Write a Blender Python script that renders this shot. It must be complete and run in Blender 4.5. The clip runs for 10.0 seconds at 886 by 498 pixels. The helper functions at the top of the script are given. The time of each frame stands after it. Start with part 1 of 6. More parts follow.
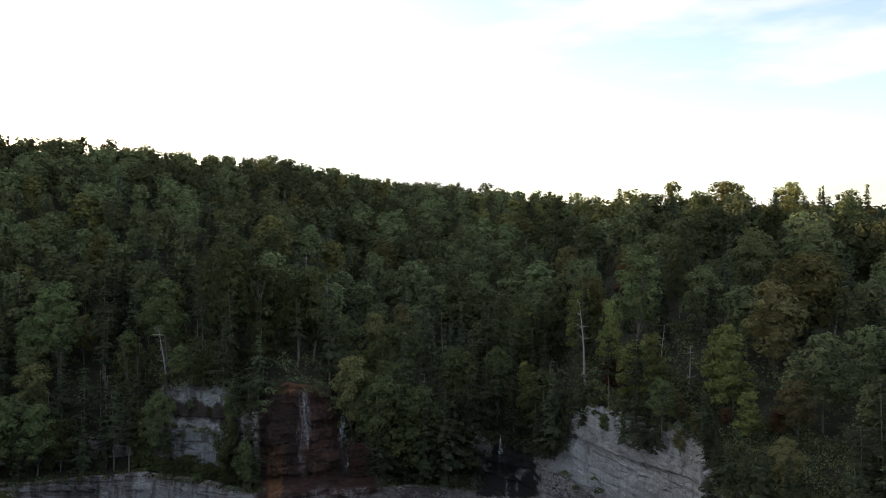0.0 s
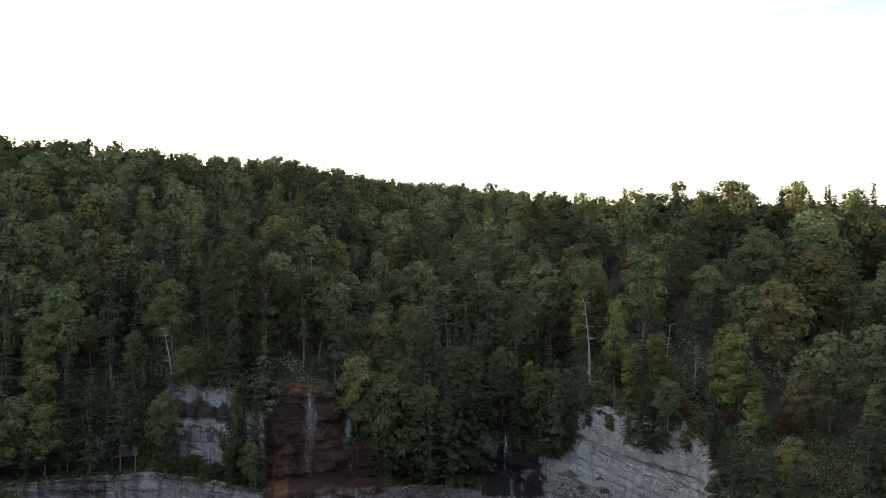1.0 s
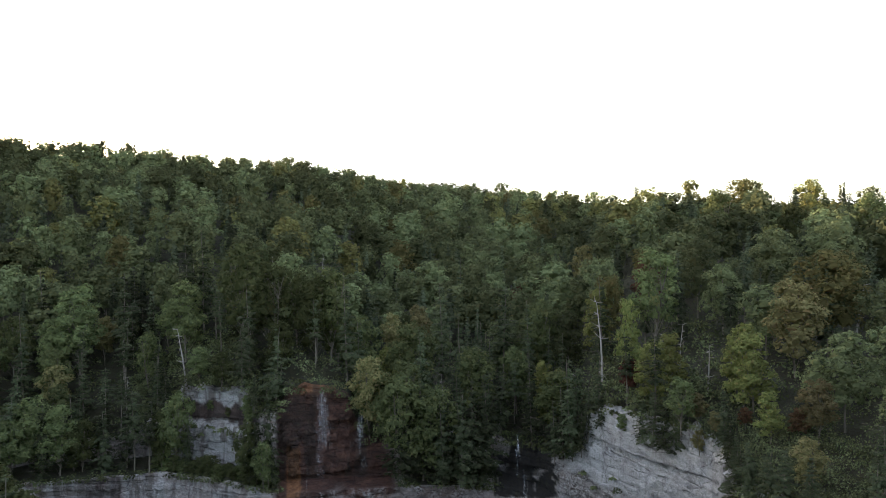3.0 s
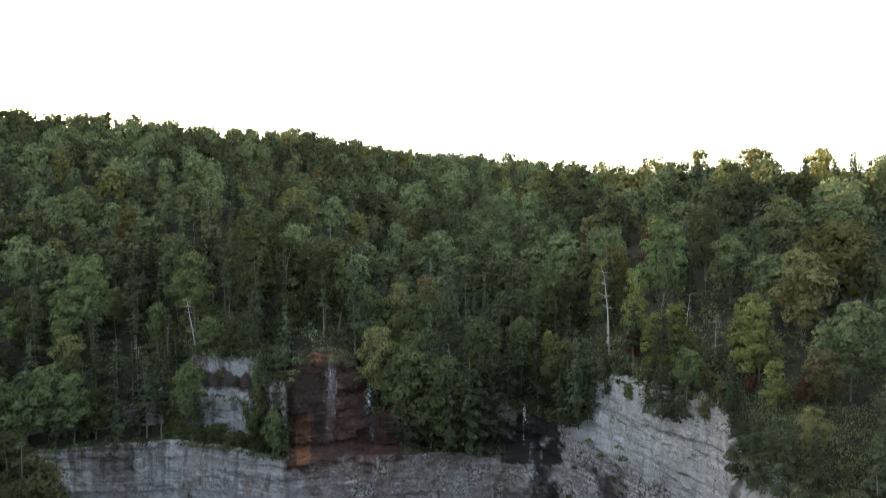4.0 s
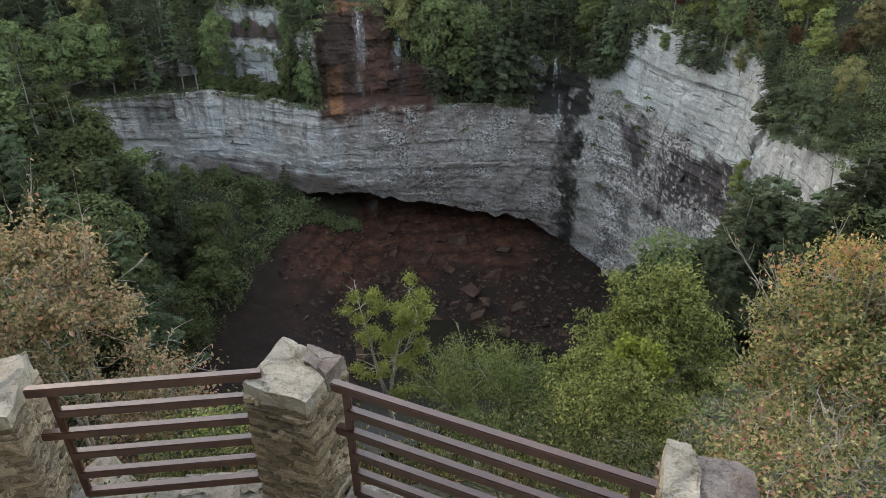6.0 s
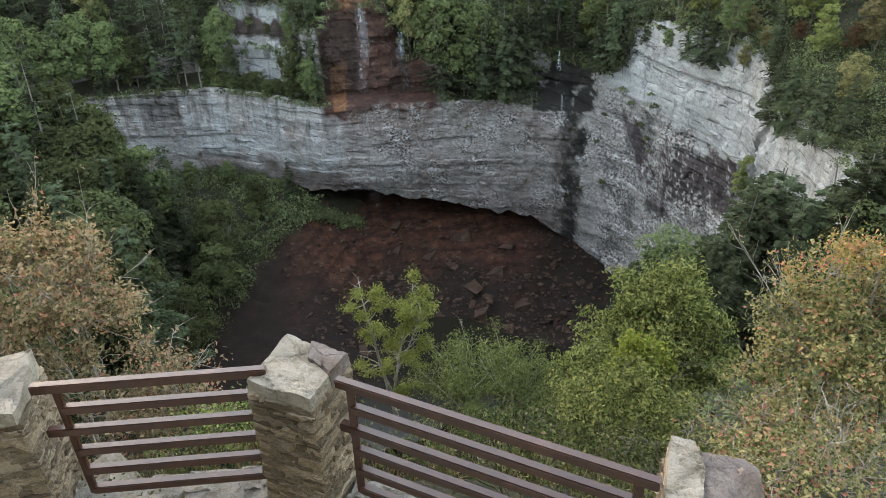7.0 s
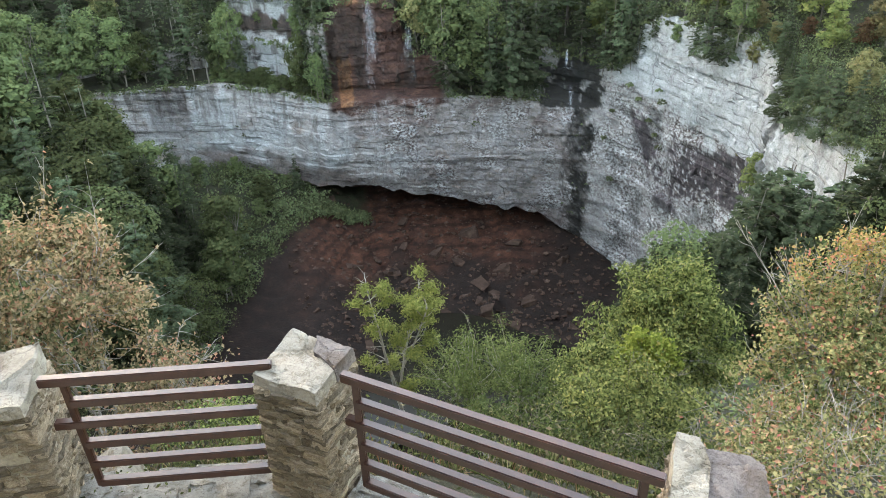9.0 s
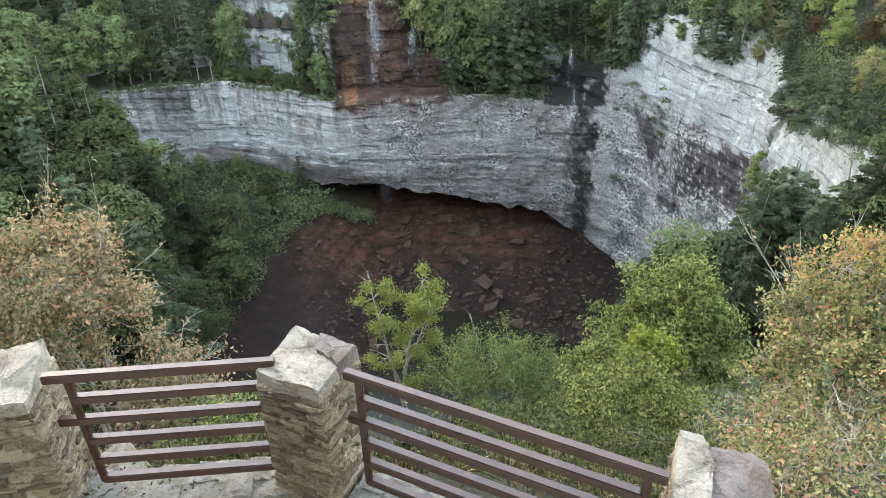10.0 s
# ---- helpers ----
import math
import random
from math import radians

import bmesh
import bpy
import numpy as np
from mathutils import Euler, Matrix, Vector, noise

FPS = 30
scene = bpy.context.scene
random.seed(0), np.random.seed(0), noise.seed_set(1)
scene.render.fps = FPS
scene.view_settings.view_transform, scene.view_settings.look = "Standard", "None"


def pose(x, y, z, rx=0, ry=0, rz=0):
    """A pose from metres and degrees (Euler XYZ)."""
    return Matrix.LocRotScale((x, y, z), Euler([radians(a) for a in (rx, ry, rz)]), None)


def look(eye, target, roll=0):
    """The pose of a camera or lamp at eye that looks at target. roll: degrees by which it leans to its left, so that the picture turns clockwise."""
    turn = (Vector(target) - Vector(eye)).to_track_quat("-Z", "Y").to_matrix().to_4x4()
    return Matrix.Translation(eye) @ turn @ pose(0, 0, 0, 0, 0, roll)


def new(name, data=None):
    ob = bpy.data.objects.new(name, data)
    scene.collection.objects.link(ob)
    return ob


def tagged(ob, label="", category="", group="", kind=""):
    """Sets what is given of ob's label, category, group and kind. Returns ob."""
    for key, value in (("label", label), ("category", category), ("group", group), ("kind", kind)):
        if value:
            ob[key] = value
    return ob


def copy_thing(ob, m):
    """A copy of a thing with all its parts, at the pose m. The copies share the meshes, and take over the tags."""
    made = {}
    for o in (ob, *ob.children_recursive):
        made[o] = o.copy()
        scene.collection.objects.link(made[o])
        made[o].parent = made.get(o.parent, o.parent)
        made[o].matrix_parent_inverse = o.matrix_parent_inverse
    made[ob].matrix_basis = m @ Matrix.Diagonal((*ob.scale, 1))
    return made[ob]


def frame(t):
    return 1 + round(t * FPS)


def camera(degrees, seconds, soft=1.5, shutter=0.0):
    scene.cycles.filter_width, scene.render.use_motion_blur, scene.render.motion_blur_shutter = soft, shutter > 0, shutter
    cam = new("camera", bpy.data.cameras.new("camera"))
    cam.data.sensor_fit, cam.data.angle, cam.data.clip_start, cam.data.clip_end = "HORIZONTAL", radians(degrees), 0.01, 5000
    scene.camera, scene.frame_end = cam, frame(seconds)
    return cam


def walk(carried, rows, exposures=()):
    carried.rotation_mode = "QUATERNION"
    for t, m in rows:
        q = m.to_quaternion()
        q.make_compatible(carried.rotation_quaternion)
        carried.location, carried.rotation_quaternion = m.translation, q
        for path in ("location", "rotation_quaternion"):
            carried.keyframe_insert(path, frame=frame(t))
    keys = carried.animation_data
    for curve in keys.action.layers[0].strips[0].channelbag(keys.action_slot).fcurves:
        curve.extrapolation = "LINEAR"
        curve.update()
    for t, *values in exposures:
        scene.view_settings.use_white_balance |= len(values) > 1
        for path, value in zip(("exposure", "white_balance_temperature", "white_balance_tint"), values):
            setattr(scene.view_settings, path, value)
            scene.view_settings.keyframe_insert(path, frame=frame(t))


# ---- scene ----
cam = camera(64.24, 10.0, soft=0.75, shutter=0.3)
EYE = 3.6                                   # the eye's height over the overlook's deck
PATH = [  # seconds, x, z, yaw, pitch, roll
    (0.0, 0.0, 0.012, 0.0, 0.0, 0.0), (0.5, 0.0, 0.012, 0.2, 0.0, 0.05), (1.0, 0.0, 0.012, 0.4, 0.0, 0.12),
    (1.5, 0.0, 0.012, 0.62, 0.01, 0.2), (2.0, 0.0, 0.012, 0.86, 0.01, 0.25), (2.5, 0.0, 0.012, 1.09, 0.02, 0.3),
    (3.2, 0.0, 0.012, 1.38, 0.02, 0.4), (3.8, 0.0, 0.012, 1.66, -0.42, 0.46), (4.0, 0.0, 0.012, 1.88, -2.38, 0.5),
    (4.5, 0.0, 0.012, 2.78, -11.32, 0.68), (5.0, 0.0, 0.012, 3.53, -20.83, 0.84), (5.5, 0.0, 0.012, 3.98, -28.18, 0.98),
    (5.7, 0.0, 0.012, 4.07, -29.45, 1.03), (6.2, 0.0, 0.012, 4.2, -30.2, 1.17), (7.0, -0.002, 0.012, 4.36, -30.37, 1.3),
    (7.5, -0.001, 0.012, 4.5, -30.47, 1.32), (8.0, 0.001, 0.01, 4.63, -30.55, 1.34), (8.5, 0.002, 0.009, 4.76, -30.61, 1.37),
    (9.0, 0.004, 0.006, 4.92, -30.67, 1.42), (9.5, 0.005, 0.003, 5.07, -30.73, 1.45), (10.0, 0.006, 0.0, 5.22, -30.79, 1.48)]
walk(cam, [(t, pose(x, 0.0, EYE + dz, 90 + pitch, roll, yaw)) for t, x, dz, yaw, pitch, roll in PATH],
     exposures=[(0.0, 2.15, 6800, 19), (0.5, 2.43, 6800, 19), (1.0, 2.62, 6800, 19), (2.5, 3.0, 6800, 19), (4.5, 3.45, 7000, 15), (5.5, 3.75, 7350, 13), (7.5, 4.35, 7250, 11), (10.0, 4.8, 7000, 9)])

# ---- light: a low sun behind the wooded ridge, and the sky ----
SUN_AZ, SUN_EL = 50.0, 8.3                  # degrees to the left of straight ahead, and up
sun_way = Vector((-math.sin(radians(SUN_AZ)) * math.cos(radians(SUN_EL)),
                  math.cos(radians(SUN_AZ)) * math.cos(radians(SUN_EL)), math.sin(radians(SUN_EL))))
world = bpy.data.worlds.new("world")
scene.world = world
world.use_nodes = True
wn, wl = world.node_tree.nodes, world.node_tree.links
sky = wn.new("ShaderNodeTexSky")
sky.sky_type, sky.sun_disc = "NISHITA", False
sky.sun_elevation, sky.sun_rotation = radians(SUN_EL), radians(-SUN_AZ)
sky.air_density, sky.dust_density, sky.ozone_density = 1.0, 1.1, 1.0
coord = wn.new("ShaderNodeTexCoord")
stretch = wn.new("ShaderNodeMapping")
stretch.inputs["Scale"].default_value = (2.2, 2.2, 9.0)
streaks = wn.new("ShaderNodeTexNoise")
streaks.inputs["Scale"].default_value, streaks.inputs["Detail"].default_value = 1.6, 5.0
shape = wn.new("ShaderNodeValToRGB")
shape.color_ramp.elements[0].position, shape.color_ramp.elements[1].position = 0.46, 0.6
veil = wn.new("ShaderNodeMixRGB")
veil.blend_type = "MIX"
veil.inputs["Color2"].default_value = (2.5, 2.65, 2.85, 1.0)
wl.new(coord.outputs["Generated"], stretch.inputs["Vector"])
wl.new(stretch.outputs["Vector"], streaks.inputs["Vector"])
wl.new(streaks.outputs["Fac"], shape.inputs["Fac"])
half = wn.new("ShaderNodeMath")
half.operation = "MULTIPLY"
half.inputs[1].default_value = 0.75
wl.new(shape.outputs["Color"], half.inputs[0])
wl.new(half.outputs[0], veil.inputs["Fac"])
wl.new(sky.outputs["Color"], veil.inputs["Color1"])
wl.new(veil.outputs["Color"], wn["Background"].inputs["Color"])
wn["Background"].inputs["Strength"].default_value = 0.1
sun = new("sun", bpy.data.lights.new("sun", "SUN"))
sun.data.energy, sun.data.angle, sun.data.color = 3.0, radians(0.6), (1.0, 0.82, 0.58)
sun.matrix_world = look(sun_way * 500, (0, 0, 0))

# ---- materials ----


def nodes_of(name, rough=0.85):
    m = bpy.data.materials.new(name)
    m.use_nodes = True
    n, l = m.node_tree.nodes, m.node_tree.links
    b = n["Principled BSDF"]
    b.inputs["Roughness"].default_value = rough
    b.inputs["Specular IOR Level"].default_value = 0.3
    return m, n, l, b


def noise_ramp(n, l, scale, stops, detail=6.0, stretch=(1, 1, 1), rough=0.6, vector=None):
    """A noise in object space through a colour ramp of (position, colour) stops."""
    if vector is None:
        vector = n.new("ShaderNodeTexCoord").outputs["Object"]
    mp = n.new("ShaderNodeMapping")
    mp.inputs["Scale"].default_value = stretch
    t = n.new("ShaderNodeTexNoise")
    t.inputs["Scale"].default_value, t.inputs["Detail"].default_value = scale, detail
    t.inputs["Roughness"].default_value = rough
    r = n.new("ShaderNodeValToRGB")
    while len(r.color_ramp.elements) < len(stops):
        r.color_ramp.elements.new(0.5)
    for e, (p, c) in zip(r.color_ramp.elements, stops):
        e.position, e.color = p, (*c, 1.0)
    l.new(vector, mp.inputs["Vector"])
    l.new(mp.outputs["Vector"], t.inputs["Vector"])
    l.new(t.outputs["Fac"], r.inputs["Fac"])
    return r.outputs["Color"], t.outputs["Fac"]


def mixed(n, l, fac, a, b, blend="MIX"):
    m = n.new("ShaderNodeMixRGB")
    m.blend_type = blend
    for key, v in (("Fac", fac), ("Color1", a), ("Color2", b)):
        if isinstance(v, (int, float)):
            m.inputs[key].default_value = v
        elif isinstance(v, tuple):
            m.inputs[key].default_value = (*v, 1.0)
        else:
            l.new(v, m.inputs[key])
    return m.outputs["Color"]


def bumped(n, l, b, height, strength=0.5, distance=0.1):
    bp = n.new("ShaderNodeBump")
    bp.inputs["Strength"].default_value, bp.inputs["Distance"].default_value = strength, distance
    l.new(height, bp.inputs["Height"])
    l.new(bp.outputs["Normal"], b.inputs["Normal"])


def leaf_material(name, dark, light, other, odds=0.1, trans=0.3, joined=False, lo=0.5, hi=1.6):
    """Leaves from dark to light, with some of another colour; they let light through."""
    m, n, l, b = nodes_of(name, 0.6)
    geo, info = n.new("ShaderNodeNewGeometry"), n.new("ShaderNodeObjectInfo")
    which = info.outputs["Random"]
    if joined:                              # joined woods carry one number a tree
        at = n.new("ShaderNodeAttribute")
        at.attribute_name = "tint"
        which = at.outputs["Fac"]
    r = n.new("ShaderNodeValToRGB")
    els = r.color_ramp.elements
    els[0].color, els[1].color = (*dark, 1.0), (*light, 1.0)
    els[1].position = 1.0 - odds
    e = els.new(1.0)
    e.color = (*other, 1.0)
    l.new(geo.outputs["Random Per Island"], r.inputs["Fac"])
    hue = n.new("ShaderNodeHueSaturation")
    for sock, a, z in (("Hue", 0.475, 0.512), ("Value", lo, hi)):
        mr = n.new("ShaderNodeMapRange")
        mr.inputs["To Min"].default_value, mr.inputs["To Max"].default_value = a, z
        l.new(which, mr.inputs["Value"])
        l.new(mr.outputs["Result"], hue.inputs[sock])
    l.new(r.outputs["Color"], hue.inputs["Color"])
    d, tr, mx = n.new("ShaderNodeBsdfDiffuse"), n.new("ShaderNodeBsdfTranslucent"), n.new("ShaderNodeMixShader")
    l.new(hue.outputs["Color"], d.inputs["Color"])
    l.new(hue.outputs["Color"], tr.inputs["Color"])
    mx.inputs["Fac"].default_value = trans
    l.new(d.outputs[0], mx.inputs[1])
    l.new(tr.outputs[0], mx.inputs[2])
    l.new(mx.outputs[0], n["Material Output"].inputs["Surface"])
    return m


LEAF_GREEN = leaf_material("green_leaves", (0.0655, 0.0836, 0.0384), (0.113, 0.133, 0.0565), (0.158, 0.158, 0.0678), 0.06)
LEAF_BRIGHT = leaf_material("yellow_green_leaves", (0.115, 0.135, 0.047), (0.185, 0.2, 0.07), (0.21, 0.19, 0.075), 0.1, lo=0.8, hi=1.3)
LEAF_OLIVE = leaf_material("olive_turning_leaves", (0.13, 0.125, 0.055), (0.2, 0.185, 0.085), (0.22, 0.16, 0.08), 0.1, lo=0.8, hi=1.35)
LEAF_RUST = leaf_material("rust_leaves", (0.075, 0.042, 0.028), (0.13, 0.072, 0.044), (0.12, 0.1, 0.045), 0.2, lo=0.8, hi=1.2)
NEEDLE = leaf_material("pine_needles", (0.0429, 0.0565, 0.0328), (0.0791, 0.0949, 0.0508), (0.102, 0.107, 0.0621), 0.06, 0.2)
# far leaves and needles, lighter and greyer than near ones: haze put into colour
FAR_LEAF = leaf_material("woods_leaves", (0.0791, 0.0972, 0.0497), (0.13, 0.15, 0.0723), (0.147, 0.147, 0.0678), 0.06, joined=True)
FAR_NEEDLE = leaf_material("woods_needles", (0.052, 0.0678, 0.0429), (0.0949, 0.111, 0.0655), (0.102, 0.107, 0.0621), 0.06, 0.2, joined=True)
# turning trees, and ridge-top crowns whose sunlight is put into the colour
FAR_OLIVE = leaf_material("woods_turning_and_sunlit_leaves", (0.1, 0.104, 0.042), (0.165, 0.16, 0.06), (0.18, 0.15, 0.06), 0.12, joined=True, lo=0.7, hi=1.3)


def plain(name, stops, scale, rough=0.85, bump=0.4, dist=0.02, stretch=(1, 1, 1), fine=None, metal=0.0):
    m, n, l, b = nodes_of(name, rough)
    c, h = noise_ramp(n, l, scale, stops, stretch=stretch)
    if fine:
        c2, h2 = noise_ramp(n, l, fine, [(0.3, (0.6, 0.6, 0.6)), (0.7, (1.0, 1.0, 1.0))])
        c = mixed(n, l, 0.7, c, c2, "MULTIPLY")
        h = h2
    l.new(c, b.inputs["Base Color"])
    b.inputs["Metallic"].default_value = metal
    bumped(n, l, b, h, bump, dist)
    return m


BARK = plain("bark", [(0.3, (0.08, 0.065, 0.05)), (0.7, (0.2, 0.18, 0.15))], 3.0, stretch=(1, 1, 0.2))
PALE_WOOD = plain("bleached_dead_wood", [(0.3, (0.2, 0.185, 0.165)), (0.7, (0.36, 0.34, 0.31))], 4.0)
TWIG = plain("grey_twigs", [(0.3, (0.16, 0.14, 0.12)), (0.7, (0.34, 0.31, 0.28))], 20.0)
SOIL, n_, l_, b_ = nodes_of("forest_floor", 0.9)
c_, _ = noise_ramp(n_, l_, 0.35, [(0.3, (0.02, 0.019, 0.01)), (0.5, (0.036, 0.034, 0.018)), (0.75, (0.034, 0.044, 0.018))])
# red-brown rock of the hollow, its colours lowered to hold the overhang's shade too
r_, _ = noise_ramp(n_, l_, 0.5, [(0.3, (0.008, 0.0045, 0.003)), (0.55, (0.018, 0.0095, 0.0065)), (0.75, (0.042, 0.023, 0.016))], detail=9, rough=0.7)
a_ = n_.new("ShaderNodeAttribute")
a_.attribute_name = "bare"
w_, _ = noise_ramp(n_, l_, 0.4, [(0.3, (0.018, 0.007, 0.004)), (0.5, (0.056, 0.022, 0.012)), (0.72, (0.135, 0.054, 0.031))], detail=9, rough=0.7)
k_ = n_.new("ShaderNodeAttribute")
k_.attribute_name = "warm"
band_ = n_.new("ShaderNodeTexWave")                           # thin beds of the red rock
band_.bands_direction = "Z"
for key_, v_ in (("Scale", 0.17), ("Distortion", 4.0), ("Detail", 6.0), ("Detail Scale", 0.25), ("Detail Roughness", 0.7)):
    band_.inputs[key_].default_value = v_
l_.new(n_.new("ShaderNodeTexCoord").outputs["Object"], band_.inputs["Vector"])
cut_ = n_.new("ShaderNodeValToRGB")
cut_.color_ramp.elements[0].color, cut_.color_ramp.elements[1].color = (0.22, 0.2, 0.19, 1), (1.15, 1.15, 1.15, 1)
cut_.color_ramp.elements[0].position, cut_.color_ramp.elements[1].position = 0.05, 0.4
l_.new(band_.outputs["Fac"], cut_.inputs["Fac"])
w_ = mixed(n_, l_, 0.55, w_, cut_.outputs["Color"], "MULTIPLY")
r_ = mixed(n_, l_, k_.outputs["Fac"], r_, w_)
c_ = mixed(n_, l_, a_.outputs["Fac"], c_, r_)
f_, h_ = noise_ramp(n_, l_, 3.0, [(0.3, (0.55, 0.55, 0.55)), (0.7, (1.0, 1.0, 1.0))], detail=8)
l_.new(mixed(n_, l_, 0.8, c_, f_, "MULTIPLY"), b_.inputs["Base Color"])
bumped(n_, l_, b_, h_, 0.8, 0.3)
WATER, n_, l_, b_ = nodes_of("pool_water", 0.2)
b_.inputs["Specular IOR Level"].default_value = 0.25
b_.inputs["Base Color"].default_value = (0.014, 0.012, 0.008, 1.0)
_, h_ = noise_ramp(n_, l_, 0.8, [(0, (0, 0, 0)), (1, (1, 1, 1))])
bumped(n_, l_, b_, h_, 0.15, 0.1)
FALL, n_, l_, b_ = nodes_of("falling_water", 0.35)
b_.inputs["Base Color"].default_value = (0.75, 0.78, 0.82, 1.0)
c_, h_ = noise_ramp(n_, l_, 1.6, [(0.34, (0.02, 0.02, 0.02)), (0.68, (0.24, 0.24, 0.24))], stretch=(5, 5, 0.5))
l_.new(c_, b_.inputs["Alpha"])


def rock_material():
    """Bedded sandstone: 'pale' and 'red' are the kinds of rock, 'wet' the dark seeps and one dark crack, given to the
    mesh point by point.
    """
    m, n, l, b = nodes_of("bedded_sandstone", 0.8)

    def kind(key):
        a = n.new("ShaderNodeAttribute")
        a.attribute_name = key
        return a.outputs["Fac"]
    grey, _ = noise_ramp(n, l, 0.22, [(0.25, (0.19, 0.168, 0.152)), (0.4, (0.285, 0.26, 0.242)), (0.52, (0.39, 0.372, 0.36)),
                                       (0.64, (0.31, 0.262, 0.23)), (0.78, (0.43, 0.412, 0.4))], detail=9, stretch=(1, 1, 1.6), rough=0.7)
    white, _ = noise_ramp(n, l, 0.3, [(0.25, (0.26, 0.264, 0.26)), (0.42, (0.385, 0.392, 0.39)), (0.6, (0.46, 0.468, 0.466)),
                                      (0.8, (0.44, 0.425, 0.4))], detail=9, stretch=(1, 1, 1.2), rough=0.7)
    red, _ = noise_ramp(n, l, 0.35, [(0.25, (0.03, 0.018, 0.014)), (0.5, (0.075, 0.036, 0.027)), (0.66, (0.125, 0.062, 0.043)),
                                     (0.8, (0.2, 0.11, 0.075))], detail=8, stretch=(1, 1, 2.0), rough=0.65)
    c = mixed(n, l, kind("pale"), grey, white)
    c = mixed(n, l, kind("red"), c, red)
    rust, _ = noise_ramp(n, l, 0.6, [(0.3, (0.14, 0.06, 0.028)), (0.6, (0.33, 0.155, 0.07))], detail=7, stretch=(1, 1, 0.5))
    c = mixed(n, l, kind("rust"), c, rust)
    streak, _ = noise_ramp(n, l, 0.5, [(0.38, (0.4, 0.36, 0.34)), (0.5, (1, 1, 1))], detail=5, stretch=(1.0, 1.0, 0.1))
    c = mixed(n, l, kind("seep"), c, mixed(n, l, 0.85, c, streak, "MULTIPLY"))
    fine, _ = noise_ramp(n, l, 1.8, [(0.32, (0.58, 0.57, 0.56)), (0.5, (0.95, 0.95, 0.95)), (0.7, (1.1, 1.1, 1.1))], detail=9,
                          stretch=(1, 1, 2.2), rough=0.75)
    c = mixed(n, l, 0.8, c, fine, "MULTIPLY")
    where, lay = n.new("ShaderNodeTexCoord"), n.new("ShaderNodeMapping")
    lay.inputs["Rotation"].default_value = (0.03, -0.05, 0.0)
    l.new(where.outputs["Object"], lay.inputs["Vector"])
    lines = []
    for scale, twist, thin, broken in ((0.08, 5.0, 0.012, 0.14), (0.21, 6.0, 0.03, 0.22)):      # bedding planes some 4 m and 1.5 m apart
        band = n.new("ShaderNodeTexWave")
        band.wave_type, band.bands_direction, band.wave_profile = "BANDS", "Z", "SIN"
        for key, v in (("Scale", scale), ("Distortion", twist), ("Detail", 5.0), ("Detail Scale", 0.22), ("Detail Roughness", 0.66)):
            band.inputs[key].default_value = v
        l.new(lay.outputs["Vector"], band.inputs["Vector"])
        cut = n.new("ShaderNodeValToRGB")
        cut.color_ramp.elements[0].color, cut.color_ramp.elements[1].color = (0.16, 0.14, 0.125, 1), (1, 1, 1, 1)
        cut.color_ramp.elements[0].position, cut.color_ramp.elements[1].position = thin * 0.4, thin * 2.2
        l.new(band.outputs["Fac"], cut.inputs["Fac"])
        mask, _ = noise_ramp(n, l, broken, [(0.53, (0, 0, 0)), (0.62, (1, 1, 1))], detail=6)
        lines.append(mixed(n, l, mask, (1.0, 1.0, 1.0), cut.outputs["Color"]))
    crisp, _ = noise_ramp(n, l, 5.5, [(0.36, (0.5, 0.49, 0.48)), (0.47, (0.95, 0.95, 0.95)), (0.64, (1.2, 1.2, 1.2))], detail=8, stretch=(1, 1, 1.5), rough=0.8)
    bed = mixed(n, l, 1.0, lines[0], lines[1], "MULTIPLY")
    c = mixed(n, l, 0.6, c, bed, "MULTIPLY")
    joint, _ = noise_ramp(n, l, 0.5, [(0.475, (1, 1, 1)), (0.495, (0.3, 0.28, 0.26)), (0.505, (0.3, 0.28, 0.26)), (0.525, (1, 1, 1))], detail=6,
                           stretch=(1.0, 1.0, 0.3), rough=0.6)
    c = mixed(n, l, 0.28, c, joint, "MULTIPLY")
    # angular blocks and the dark cracks between them, dipping with the beds
    place, tilt = n.new("ShaderNodeTexCoord"), n.new("ShaderNodeMapping")
    tilt.inputs["Rotation"].default_value, tilt.inputs["Scale"].default_value = (0.2, 0.16, 0.3), (0.5, 0.5, 1.9)
    l.new(place.outputs["Object"], tilt.inputs["Vector"])
    warp = n.new("ShaderNodeTexNoise")
    warp.inputs["Scale"].default_value, warp.inputs["Detail"].default_value = 0.6, 6.0
    l.new(tilt.outputs["Vector"], warp.inputs["Vector"])
    bent = mixed(n, l, 0.14, tilt.outputs["Vector"], warp.outputs["Color"], "ADD")
    shades = []
    for scale, deep in ((0.3, 0.018), (0.8, 0.03)):
        cell, rim = n.new("ShaderNodeTexVoronoi"), n.new("ShaderNodeTexVoronoi")
        rim.feature = "DISTANCE_TO_EDGE"
        for v in (cell, rim):
            v.inputs["Scale"].default_value = scale
            l.new(bent, v.inputs["Vector"])
        tone, line = n.new("ShaderNodeValToRGB"), n.new("ShaderNodeValToRGB")
        tone.color_ramp.elements[0].color, tone.color_ramp.elements[1].color = (0.68, 0.66, 0.64, 1), (1.12, 1.12, 1.12, 1)
        line.color_ramp.elements[0].color, line.color_ramp.elements[1].color = (0.16, 0.14, 0.13, 1), (1, 1, 1, 1)
        line.color_ramp.elements[1].position = deep
        l.new(cell.outputs["Color"], tone.inputs["Fac"])
        l.new(rim.outputs["Distance"], line.inputs["Fac"])
        shades += [tone.outputs["Color"], line.outputs["Color"]]
    patchy, _ = noise_ramp(n, l, 0.12, [(0.42, (0, 0, 0)), (0.58, (1, 1, 1))])
